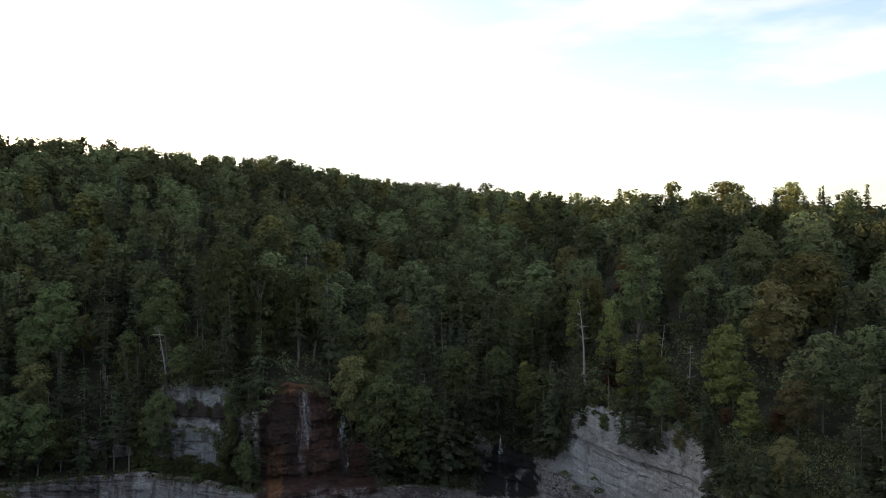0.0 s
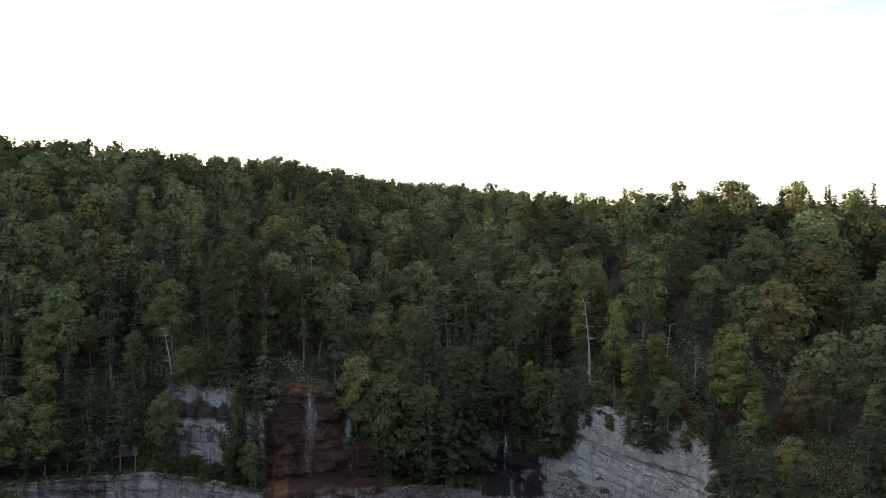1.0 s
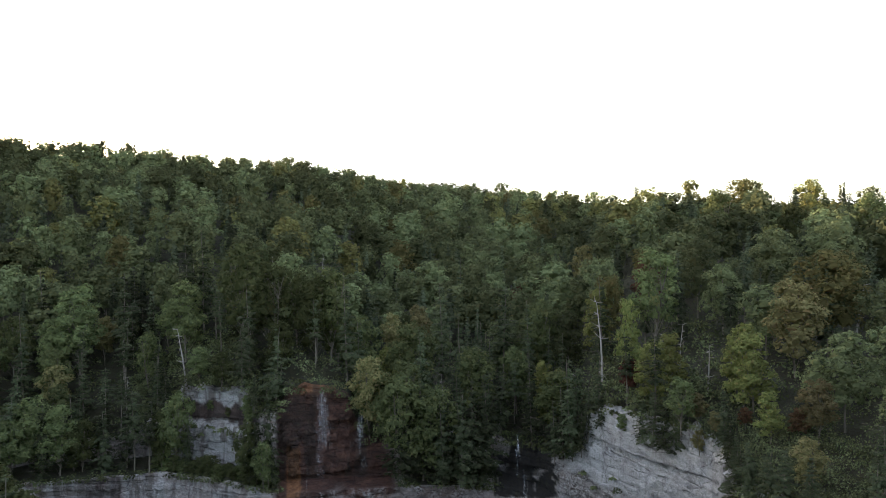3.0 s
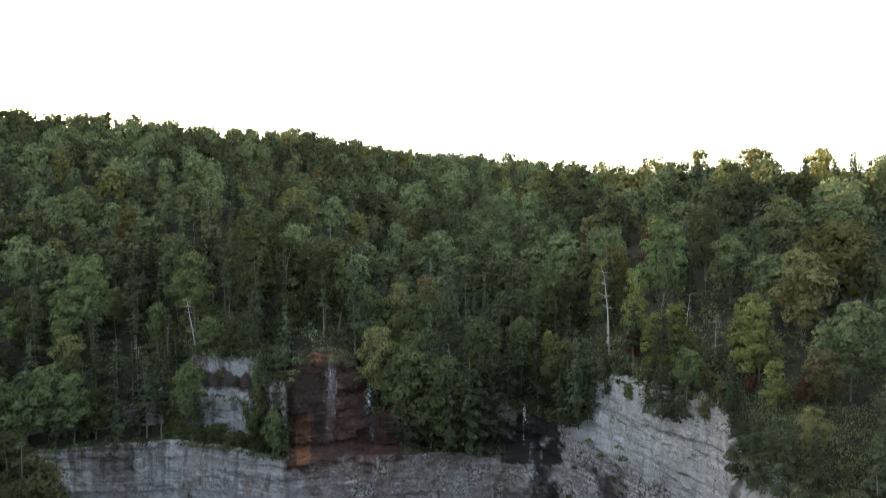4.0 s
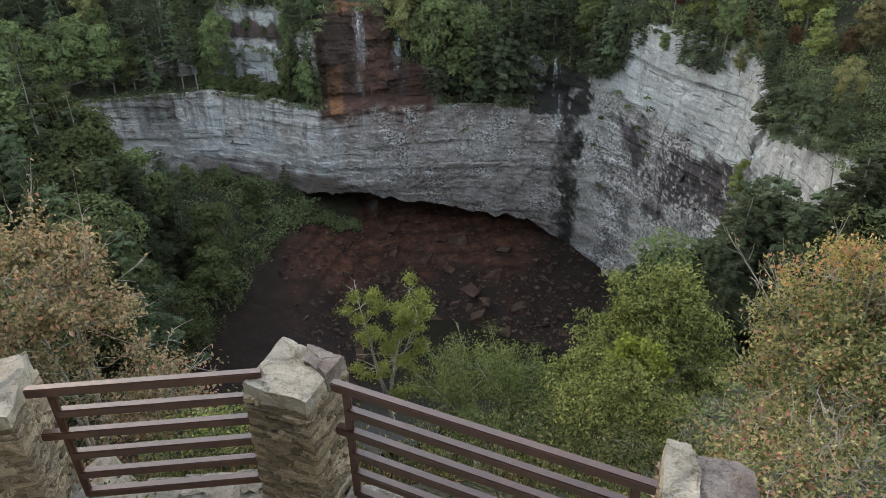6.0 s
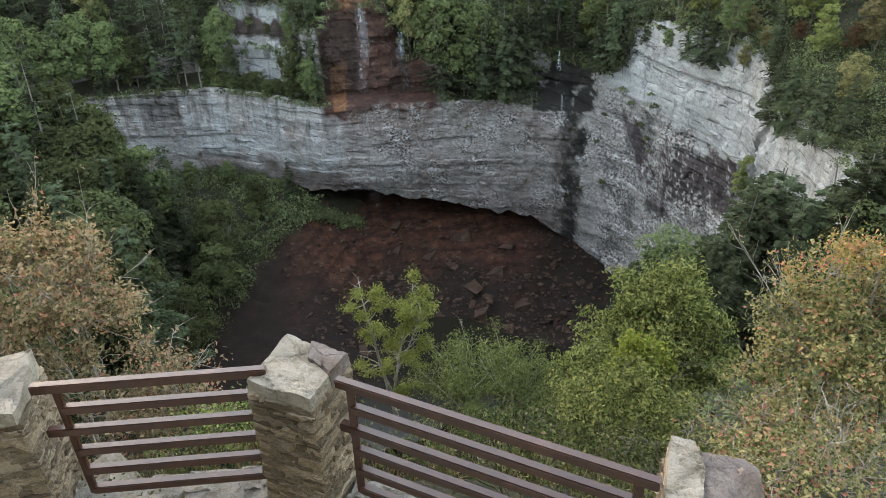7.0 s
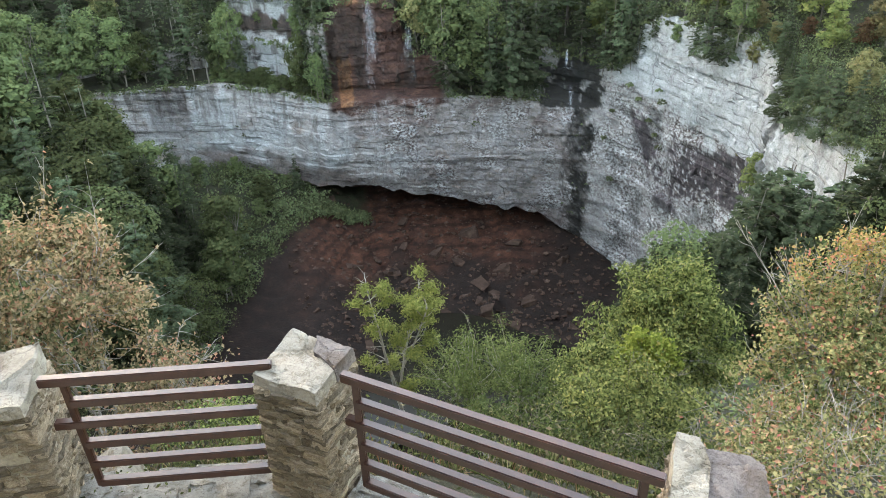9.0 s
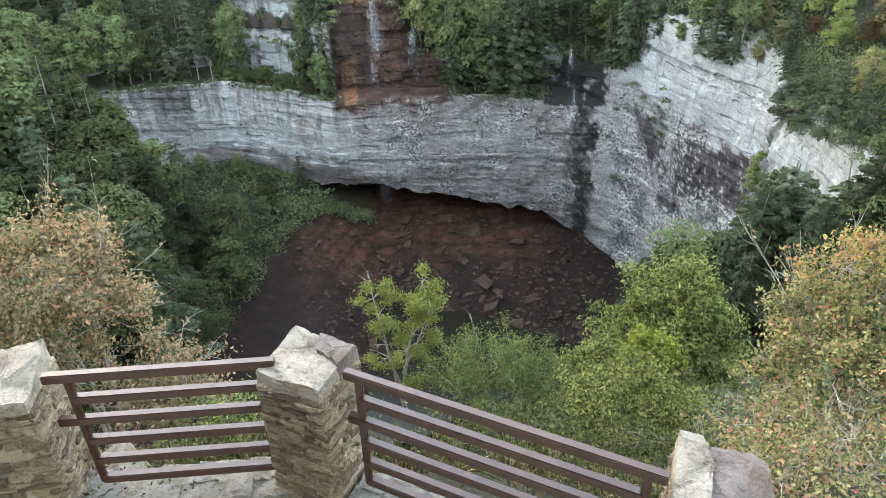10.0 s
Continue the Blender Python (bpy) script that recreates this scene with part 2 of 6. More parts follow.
    rims = mixed(n, l, patchy, (1.0, 1.0, 1.0), shades[1])
    c = mixed(n, l, 0.35, c, shades[0], "MULTIPLY")
    c = mixed(n, l, 0.3, c, shades[2], "MULTIPLY")
    c = mixed(n, l, 0.75, c, rims, "MULTIPLY")
    fleck, _ = noise_ramp(n, l, 2.2, [(0.38, (0.045, 0.034, 0.032)), (0.455, (0.12, 0.09, 0.082)), (0.485, (0.24, 0.21, 0.195)), (0.515, (0.46, 0.455, 0.445)), (0.6, (0.52, 0.515, 0.505))], detail=10,
                          stretch=(0.8, 0.8, 1.1), rough=0.75)
    c = mixed(n, l, kind("mottle"), c, mixed(n, l, 0.9, mixed(n, l, 0.8, fleck, shades[2], "MULTIPLY"), shades[3], "MULTIPLY"))
    plum, _ = noise_ramp(n, l, 1.7, [(0.3, (0.022, 0.016, 0.019)), (0.5, (0.05, 0.034, 0.04)), (0.61, (0.1, 0.07, 0.075)), (0.67, (0.36, 0.345, 0.34))], detail=10,
                         stretch=(1, 1, 0.8), rough=0.75)
    c = mixed(n, l, kind("maroon"), c, plum)
    c = mixed(n, l, 0.75, c, crisp, "MULTIPLY")
    slime, _ = noise_ramp(n, l, 1.3, [(0.34, (0.012, 0.011, 0.011)), (0.54, (0.016, 0.014, 0.011)), (0.64, (0.03, 0.028, 0.014)), (0.74, (0.06, 0.053, 0.036))], detail=9, stretch=(1, 1, 0.6), rough=0.72)
    c = mixed(n, l, kind("wet"), c, slime)
    l.new(c, b.inputs["Base Color"])
    depth = mixed(n, l, 1.0, mixed(n, l, 1.0, mixed(n, l, 1.0, bed, joint, "MULTIPLY"), fine, "MULTIPLY"), mixed(n, l, 1.0, shades[0], rims, "MULTIPLY"), "MULTIPLY")
    bumped(n, l, b, depth, 0.75, 0.4)
    return m


ROCK = rock_material()
BOULDER = plain("brown_boulder", [(0.3, (0.024, 0.014, 0.009)), (0.55, (0.07, 0.04, 0.027)), (0.75, (0.17, 0.115, 0.085))], 0.8, bump=0.6, dist=0.2, fine=5.0)
FIELDSTONE, n_, l_, b_ = nodes_of("field_stone", 0.85)
c_, h_ = noise_ramp(n_, l_, 7.0, [(0.28, (0.09, 0.066, 0.046)), (0.42, (0.2, 0.152, 0.106)), (0.56, (0.305, 0.24, 0.174)), (0.74, (0.41, 0.34, 0.26))], detail=10, rough=0.75)
hue_, inf_ = n_.new("ShaderNodeHueSaturation"), n_.new("ShaderNodeObjectInfo")
mr_ = n_.new("ShaderNodeMapRange")
mr_.inputs["To Min"].default_value, mr_.inputs["To Max"].default_value = 0.45, 1.35
l_.new(inf_.outputs["Random"], mr_.inputs["Value"])
l_.new(mr_.outputs["Result"], hue_.inputs["Value"])
l_.new(c_, hue_.inputs["Color"])
l_.new(hue_.outputs["Color"], b_.inputs["Base Color"])
bumped(n_, l_, b_, h_, 0.8, 0.03)
def hewn(name, stops, scale, veins=0.6):
    """Split stone: broad tone, dark lichen and iron stains, fine grain and hairline cracks."""
    m, n, l, b = nodes_of(name, 0.85)
    c, _ = noise_ramp(n, l, scale, stops, detail=9, rough=0.68)
    stain, _ = noise_ramp(n, l, scale * 0.6, [(0.36, (0.55, 0.47, 0.38)), (0.48, (1, 1, 1)), (0.62, (1, 1, 1)), (0.72, (0.78, 0.78, 0.8))], detail=7, rough=0.65)
    c = mixed(n, l, 0.75, c, stain, "MULTIPLY")
    grain, _ = noise_ramp(n, l, 70.0, [(0.3, (0.62, 0.61, 0.6)), (0.5, (1, 1, 1)), (0.7, (1.12, 1.12, 1.12))], detail=6, rough=0.7)
    c = mixed(n, l, 0.8, c, grain, "MULTIPLY")
    crack, _ = noise_ramp(n, l, scale * 0.9, [(0.482, (1, 1, 1)), (0.496, (0.3, 0.27, 0.24)), (0.504, (0.3, 0.27, 0.24)), (0.518, (1, 1, 1))], detail=7, rough=0.6)
    c = mixed(n, l, veins, c, crack, "MULTIPLY")
    l.new(c, b.inputs["Base Color"])
    bumped(n, l, b, mixed(n, l, 1.0, grain, crack, "MULTIPLY"), 0.7, 0.012)
    return m


CAPSTONE = hewn("pale_cap_stone", [(0.25, (0.19, 0.162, 0.132)), (0.5, (0.285, 0.25, 0.206)), (0.75, (0.35, 0.316, 0.268))], 4.0, 0.3)
PINKSTONE = hewn("pinkish_cap_stone", [(0.25, (0.1, 0.082, 0.076)), (0.75, (0.2, 0.165, 0.155))], 7.0, 0.2)
KERBSTONE = hewn("grey_kerb_stone", [(0.25, (0.15, 0.136, 0.118)), (0.5, (0.225, 0.21, 0.19)), (0.75, (0.3, 0.28, 0.255))], 3.5)
MORTAR = plain("mortar", [(0.3, (0.24, 0.2, 0.155)), (0.5, (0.36, 0.31, 0.245)), (0.7, (0.45, 0.4, 0.33))], 12.0, bump=0.8, dist=0.02, fine=50.0)
RAIL = plain("brown_painted_steel", [(0.3, (0.04, 0.014, 0.009)), (0.55, (0.06, 0.023, 0.015)), (0.75, (0.082, 0.037, 0.025))], 5.0, rough=0.34, bump=0.1, dist=0.003, fine=60.0)
RAIL.node_tree.nodes["Principled BSDF"].inputs["Specular IOR Level"].default_value = 0.45
RAIL.node_tree.nodes["Principled BSDF"].inputs["Coat Weight"].default_value = 0.3
RAIL.node_tree.nodes["Principled BSDF"].inputs["Coat Roughness"].default_value = 0.12

# ---- helpers for meshes ----
rng = np.random.default_rng(7)


def hash2(i, j, seed=0):
    h = (i.astype(np.int64) * 374761393 + j.astype(np.int64) * 668265263 + seed * 982451653) & 0x7FFFFFFF
    h = ((h ^ (h >> 13)) * 1274126177) & 0x7FFFFFFF
    return ((h ^ (h >> 16)) & 0xFFFF) / 65535.0


def value_noise(x, y, seed=0):
    x, y = np.broadcast_arrays(np.asarray(x, float), np.asarray(y, float))
    i, j = np.floor(x), np.floor(y)
    u, v = x - i, y - j
    u, v = u * u * (3 - 2 * u), v * v * (3 - 2 * v)
    a, b = hash2(i, j, seed), hash2(i + 1, j, seed)
    c, d = hash2(i, j + 1, seed), hash2(i + 1, j + 1, seed)
    return (a * (1 - u) + b * u) * (1 - v) + (c * (1 - u) + d * u) * v - 0.5


def fbm(x, y, seed=0, octaves=4):
    return sum(value_noise(x * 2 ** k, y * 2 ** k, seed + k) / 2 ** k for k in range(octaves))


def smooth(a, b, x):
    t = np.clip((np.asarray(x, float) - a) / (b - a), 0, 1)
    return t * t * (3 - 2 * t)


def mesh_of(name, verts, faces, material, shade=False):
    """A mesh from arrays: faces is an n x 3 or n x 4 array, or a list of such arrays."""
    me = bpy.data.meshes.new(name)
    blocks = faces if isinstance(faces, list) else [faces]
    blocks = [np.asarray(f, np.int32) for f in blocks if len(f)]
    verts = np.asarray(verts, np.float32)
    loops = np.concatenate([f.ravel() for f in blocks])
    sizes = np.concatenate([np.full(len(f), f.shape[1], np.int32) for f in blocks])
    me.vertices.add(len(verts))
    me.vertices.foreach_set("co", verts.ravel())
    me.loops.add(len(loops))
    me.loops.foreach_set("vertex_index", loops)
    me.polygons.add(len(sizes))
    me.polygons.foreach_set("loop_start", np.concatenate([[0], np.cumsum(sizes)[:-1]]).astype(np.int32))
    me.polygons.foreach_set("loop_total", sizes)
    me.polygons.foreach_set("use_smooth", np.full(len(sizes), shade))
    me.update(calc_edges=True)
    me.materials.append(material)
    return me


def part(name, mesh, parent, label=""):
    ob = new(name, mesh)
    ob.parent = parent
    return tagged(ob, label)


def bm_mesh(name, bm, material, shade=False):
    me = bpy.data.meshes.new(name)
    bm.to_mesh(me)
    bm.free()
    me.materials.append(material)
    if shade:
        me.polygons.foreach_set("use_smooth", np.full(len(me.polygons), True))
    return me


def grid_faces(rows, cols, closed=False):
    i, j = np.meshgrid(np.arange(rows - 1), np.arange(cols if closed else cols - 1), indexing="ij")
    a, b = i * cols + j, i * cols + (j + 1) % cols
    return np.stack([a, b, b + cols, a + cols], -1).reshape(-1, 4)


def tube(points, radii, sides=5):
    """Vertices and faces of a tapered tube along a line of points."""
    p = np.asarray(points, float)
    d = np.gradient(p, axis=0)
    d /= np.linalg.norm(d, axis=1, keepdims=True) + 1e-9
    up = np.where(np.abs(d[:, 2:3]) > 0.9, np.array([[1.0, 0, 0]]), np.array([[0, 0, 1.0]]))
    u = np.cross(d, up)
    u /= np.linalg.norm(u, axis=1, keepdims=True) + 1e-9
    v = np.cross(d, u)
    a = np.linspace(0, 2 * math.pi, sides, endpoint=False)
    ring = np.cos(a)[None, :, None] * u[:, None] + np.sin(a)[None, :, None] * v[:, None]
    verts = p[:, None] + ring * np.asarray(radii, float)[:, None, None]
    return verts.reshape(-1, 3), grid_faces(len(p), sides, True)


def join(pieces):
    verts, faces, o = [], [], 0
    for v, f in pieces:
        verts.append(v)
        faces.append(np.asarray(f) + o)
        o += len(v)
    return np.concatenate(verts), np.concatenate(faces)


def leaf_quads(centres, size, r, flat=0.0, aspect=0.6, spread=0.45, fold=0.0, out=None, loose=0.6):
    """One diamond leaf at each centre, facing out of its clump, up by flat, and loosely at random."""
    n = len(centres)
    nrm = r.normal(size=(n, 3)) * (loose if out is not None else 1.0)
    if out is not None:
        nrm += out / (np.linalg.norm(out, axis=1, keepdims=True) + 1e-6)
        nrm[:, 2] += flat
    else:
        nrm[:, 2] = np.abs(nrm[:, 2]) + flat
    nrm /= np.linalg.norm(nrm, axis=1, keepdims=True)
    t = np.cross(nrm, r.normal(size=(n, 3)))
    t /= np.linalg.norm(t, axis=1, keepdims=True)
    b = np.cross(nrm, t)
    s = (size * (1 + spread * (r.random(n) * 2 - 1)))[:, None]
    k = s * aspect * 0.5
    lift = nrm * s * fold
    verts = np.stack([centres - t * s * 0.5, centres + b * k + lift, centres + t * s * 0.5, centres - b * k + lift], 1)
    return verts.reshape(-1, 3), np.arange(n * 4).reshape(-1, 4)


def leaf_tris(centres, size, r, flat, out, loose=0.6, aspect=0.8, spread=0.45):
    """The same with one triangle a leaf, for far trees."""
    n = len(centres)
    nrm = r.normal(size=(n, 3)) * loose + out / (np.linalg.norm(out, axis=1, keepdims=True) + 1e-6)
    nrm[:, 2] += flat
    nrm /= np.linalg.norm(nrm, axis=1, keepdims=True)
    t = np.cross(nrm, r.normal(size=(n, 3)))
    t /= np.linalg.norm(t, axis=1, keepdims=True)
    b = np.cross(nrm, t)
    s = (size * (1 + spread * (r.random(n) * 2 - 1)))[:, None]
    verts = np.stack([centres - t * s * 0.5 - b * s * aspect * 0.4, centres + t * s * 0.5 - b * s * aspect * 0.35, centres + b * s * aspect * 0.6], 1)
    return verts.reshape(-1, 3), np.arange(n * 3).reshape(-1, 3)


def polar(az, d):
    a = np.radians(az)
    return -np.sin(a) * d, np.cos(a) * d


def table(az, rows):
    rows = sorted(rows)
    return np.interp(az, [q[0] for q in rows], [q[1] for q in rows])


# ---- the gorge: plan of the cliff, floor and ridge, by bearing from the overlook (degrees to the left) ----
FLOOR = -80.0


def cliff_d(az):
    return sum(cliff_line(az + k) for k in (-0.6, -0.2, 0.2, 0.6)) / 4


def cliff_line(az):
    return table(az, [(-60, 62), (-50, 63), (-38, 66), (-32, 70), (-27, 78), (-23.5, 88), (-21.5, 94), (-20.1, 106), (-15, 118),
                      (-10.8, 131), (-7.3, 138), (-4, 139), (5, 140), (15, 142), (19, 150), (23, 158), (32, 166), (42, 172), (60, 190), (75, 215)])


def lip_z(az):
    return table(az, [(-60, -50), (-27, -56), (-20, -66), (-13, -76), (-10, -80), (-7.3, -76), (-3, -69.4), (2, -67.8), (8, -65.6), (13, -63), (17.5, -63.5),
                      (19, -64.5), (23.3, -66), (25, -60), (27, -57), (32, -56), (42, -55), (75, -55)])


def rim_z(az):
    return table(az, [(-60, -42), (-27, -44), (-12, -46), (-8, -45.5), (-4, -43.7), (5, -43.5), (15, -44.2), (19, -43.5), (23, -43.2), (32, -44), (75, -44)])


def tier_back(az):
    return table(az, [(-60, 0.3), (-8, 0.3), (-6.5, 4), (-3, 7), (4, 7), (5, 4.5), (14, 4.5), (15.5, 7), (25, 9), (75, 10)])


def top_z(az):
    return table(az, [(-60, -27), (-27, -27.2), (-23.5, -25.5), (-21.3, -27), (-20.2, -23.6), (-15, -24.0), (-12.2, -25.4), (-10.3, -27.0), (-9.7, -33.5), (-7.5, -37), (-6, -37), (-2, -36.5), (4, -35),
                      (7.2, -37), (8.2, -33), (9.0, -28), (10.2, -25.5), (13.6, -25.5), (14.6, -31), (16.0, -31), (16.8, -26), (21.4, -26.8), (22.4, -32), (25, -37), (32, -39), (75, -39)])


def cave(az):
    return table(az, [(-9, 0), (-6, 4), (0, 12), (8, 17), (15, 14), (21, 7), (25, 0)])


def ridge_d(az):
    return table(az, [(-75, 215), (-32, 250), (-26, 260), (-13.3, 280), (-9.8, 400), (-3.5, 450), (3.8, 450), (13.7, 420), (25, 380), (38, 380), (75, 420)])


def ridge_z(az):
    # from 44 degrees on it is unseen, raised to keep the sun off the gorge
    return table(az, [(-75, 3), (-32, 6.2), (-26, 10.2), (-18, 10.8), (-13.3, 11.0), (-9.8, 18), (-3.5, 28.6), (3.8, 34.5), (13.7, 42.3), (25, 41.2), (38, 43), (44, 60), (75, 64)])


def near_z(az, d):
    """The wooded slope under the overlook, down to the gorge's floor."""
    mid = np.interp(d, [0, 3.4, 3.8, 4.2, 6, 9, 13, 30, 55, 78, 112, 132, 150, 160], [-0.25, -0.25, -0.6, -1.4, -4.0, -7.4, -12, -38, -67, FLOOR, FLOOR + 0.3, FLOOR + 3.2, FLOOR + 9.5, FLOOR + 13])
    right = np.interp(d, [0, 3.2, 3.6, 4.2, 6, 9, 13, 30, 66, 92, 110], [-0.25, -0.25, -0.6, -1.5, -3.8, -6.8, -10.5, -22, -45, -70, -79])
    edge = np.interp(d, [0, 3.6, 4.2, 6, 9, 13, 30, 70, 90], [-0.25, -0.25, -0.6, -1.6, -4.4, -8.0, -18, -36, -38])
    left = np.interp(d, [0, 3.6, 4.2, 6, 9, 13, 30, 60, 85, 120, 150], [-0.25, -0.25, -0.7, -2.0, -5.0, -9, -34, -64, -78, -72, -62])
    bank = np.interp(d, [0, 3.6, 4.2, 6, 9, 13, 30, 60, 85, 120, 150], [-0.25, -0.25, -0.7, -2.0, -5.0, -9, -32, -60, -70, -62, -49])
    z = mid + (right - mid) * smooth(-7, -14, az) + (left - mid) * smooth(11, 20, az)
    z = z + (edge - z) * smooth(-27, -32, az) + (bank - z) * smooth(29, 35, az)
    ledge = z / 1.7 + fbm(az * 0.35, d * 0.05, 83, 3) * 1.6                 # worn rock steps under the overhang
    part_up = ledge - np.floor(ledge)
    hewn_in = smooth(108, 120, d) * smooth(-9, -5, az) * smooth(25, 21, az)
    z = z + 1.7 * (smooth(0.7, 1.0, part_up) - part_up) * hewn_in + fbm(az * 0.9, d * 0.35, 87, 3) * 0.8 * hewn_in
    behind = smooth(75, 110, np.abs(az))
    return z * (1 - behind) - 0.25 * behind


def bank_d(az):
    """Where the growth on the bank begins, beyond the bare floor."""
    return table(az, [(-60, 300), (11, 300), (12.5, 147), (17, 143), (21.8, 129), (26.7, 114), (31, 103), (45, 80)])


def far_z(az, d):
    """The wooded slope from the cliff's top to the ridge and on to the horizon."""
    d0, d1 = cliff_d(az) + tier_back(az) + 2, ridge_d(az)
    t = np.clip((d - d0) / (d1 - d0), 0, None)
    up = np.minimum(t, 1.0) ** 0.85
    z0, z1 = top_z(az), ridge_z(az)
    gully = -7.0 * np.exp(-((az - 9 + 0.02 * (d - 150)) / 4.5) ** 2) * smooth(0, 0.12, t) * smooth(1.0, 0.3, t)
    return z0 + (z1 - z0) * up - 6 * smooth(1.15, 2.2, t) + gully + fbm(az * 0.12, d * 0.02, 40) * 5 * smooth(0, 0.2, t)


def build_ground():
    az = np.concatenate([np.arange(-180, -76, 4.0), np.arange(-76, 76, 0.6), np.arange(76, 180, 4.0)])
    near = np.concatenate([np.arange(0.5, 14, 0.5), np.arange(14, 60, 2.0)])
    inner = np.linspace(0, 1, 100)[1:]
    outer = np.concatenate([np.linspace(0, 1, 42), [1.1, 1.3, 1.6, 2.2, 3.5, 6, 10]])
    A = az
    rows = []
    dc = cliff_d(np.clip(A, -75, 75))
    behind = smooth(76, 110, np.abs(A))
    for d in near:
        rows.append((np.full_like(A, d), near_z(A, np.full_like(A, d))))
    for t in inner:
        d = 60 + (dc + 18 - 60) * t
        rows.append((d, near_z(A, d)))
    d0 = dc + 18.5
    for t in outer:
        d = d0 + (ridge_d(np.clip(A, -75, 75)) - d0) * t
        z = far_z(np.clip(A, -75, 75), d) - 0.8
        rows.append((d, z * (1 - behind) - 0.25 * behind))
    D, Z = np.array([q[0] for q in rows]), np.array([q[1] for q in rows])
    Z = Z + fbm(D * 0.3, A[None] * 0.4, 3) * 0.8 * smooth(5, 12, D)
    X, Y = polar(A[None], D)
    verts = np.stack([X, Y, Z], -1).reshape(-1, 3)
    f = grid_faces(len(rows), len(A), True)
    centre = len(verts)
    verts = np.vstack([verts, [[0, 0, -0.25]]])
    ring = np.arange(len(A))
    cap = np.stack([np.full(len(A), centre), np.roll(ring, -1), ring], -1)
    me = mesh_of("ground", verts, [f[:, ::-1], cap], SOIL, True)
    # the bare floor, whose colour also carries the shade of the hollow
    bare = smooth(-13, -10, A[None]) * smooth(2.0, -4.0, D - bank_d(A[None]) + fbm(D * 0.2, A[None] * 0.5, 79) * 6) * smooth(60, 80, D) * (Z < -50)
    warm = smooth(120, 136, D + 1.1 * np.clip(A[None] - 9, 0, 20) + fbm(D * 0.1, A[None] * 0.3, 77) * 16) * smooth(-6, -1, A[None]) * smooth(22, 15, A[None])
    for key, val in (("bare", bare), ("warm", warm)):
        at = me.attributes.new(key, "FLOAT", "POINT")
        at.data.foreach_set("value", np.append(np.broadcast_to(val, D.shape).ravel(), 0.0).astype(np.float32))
    ob = new("ground", me)
    return tagged(ob, "brown leaf-littered wooded ground falling into the gorge", "ground", kind="structure")


build_ground()


FACE = {}


def face_d(a, z, reach=0.7):
    """How far off the rock face stands at a bearing and height."""
    i = int(np.argmin(np.abs(FACE["az"] - a)))
    near = (np.abs(FACE["Z"][:, i] - z) < reach) & (FACE["K"][:, i] % 2 == 1)
    return float(FACE["R"][near, i].min()) if near.any() else float(cliff_d(np.array(float(a))))


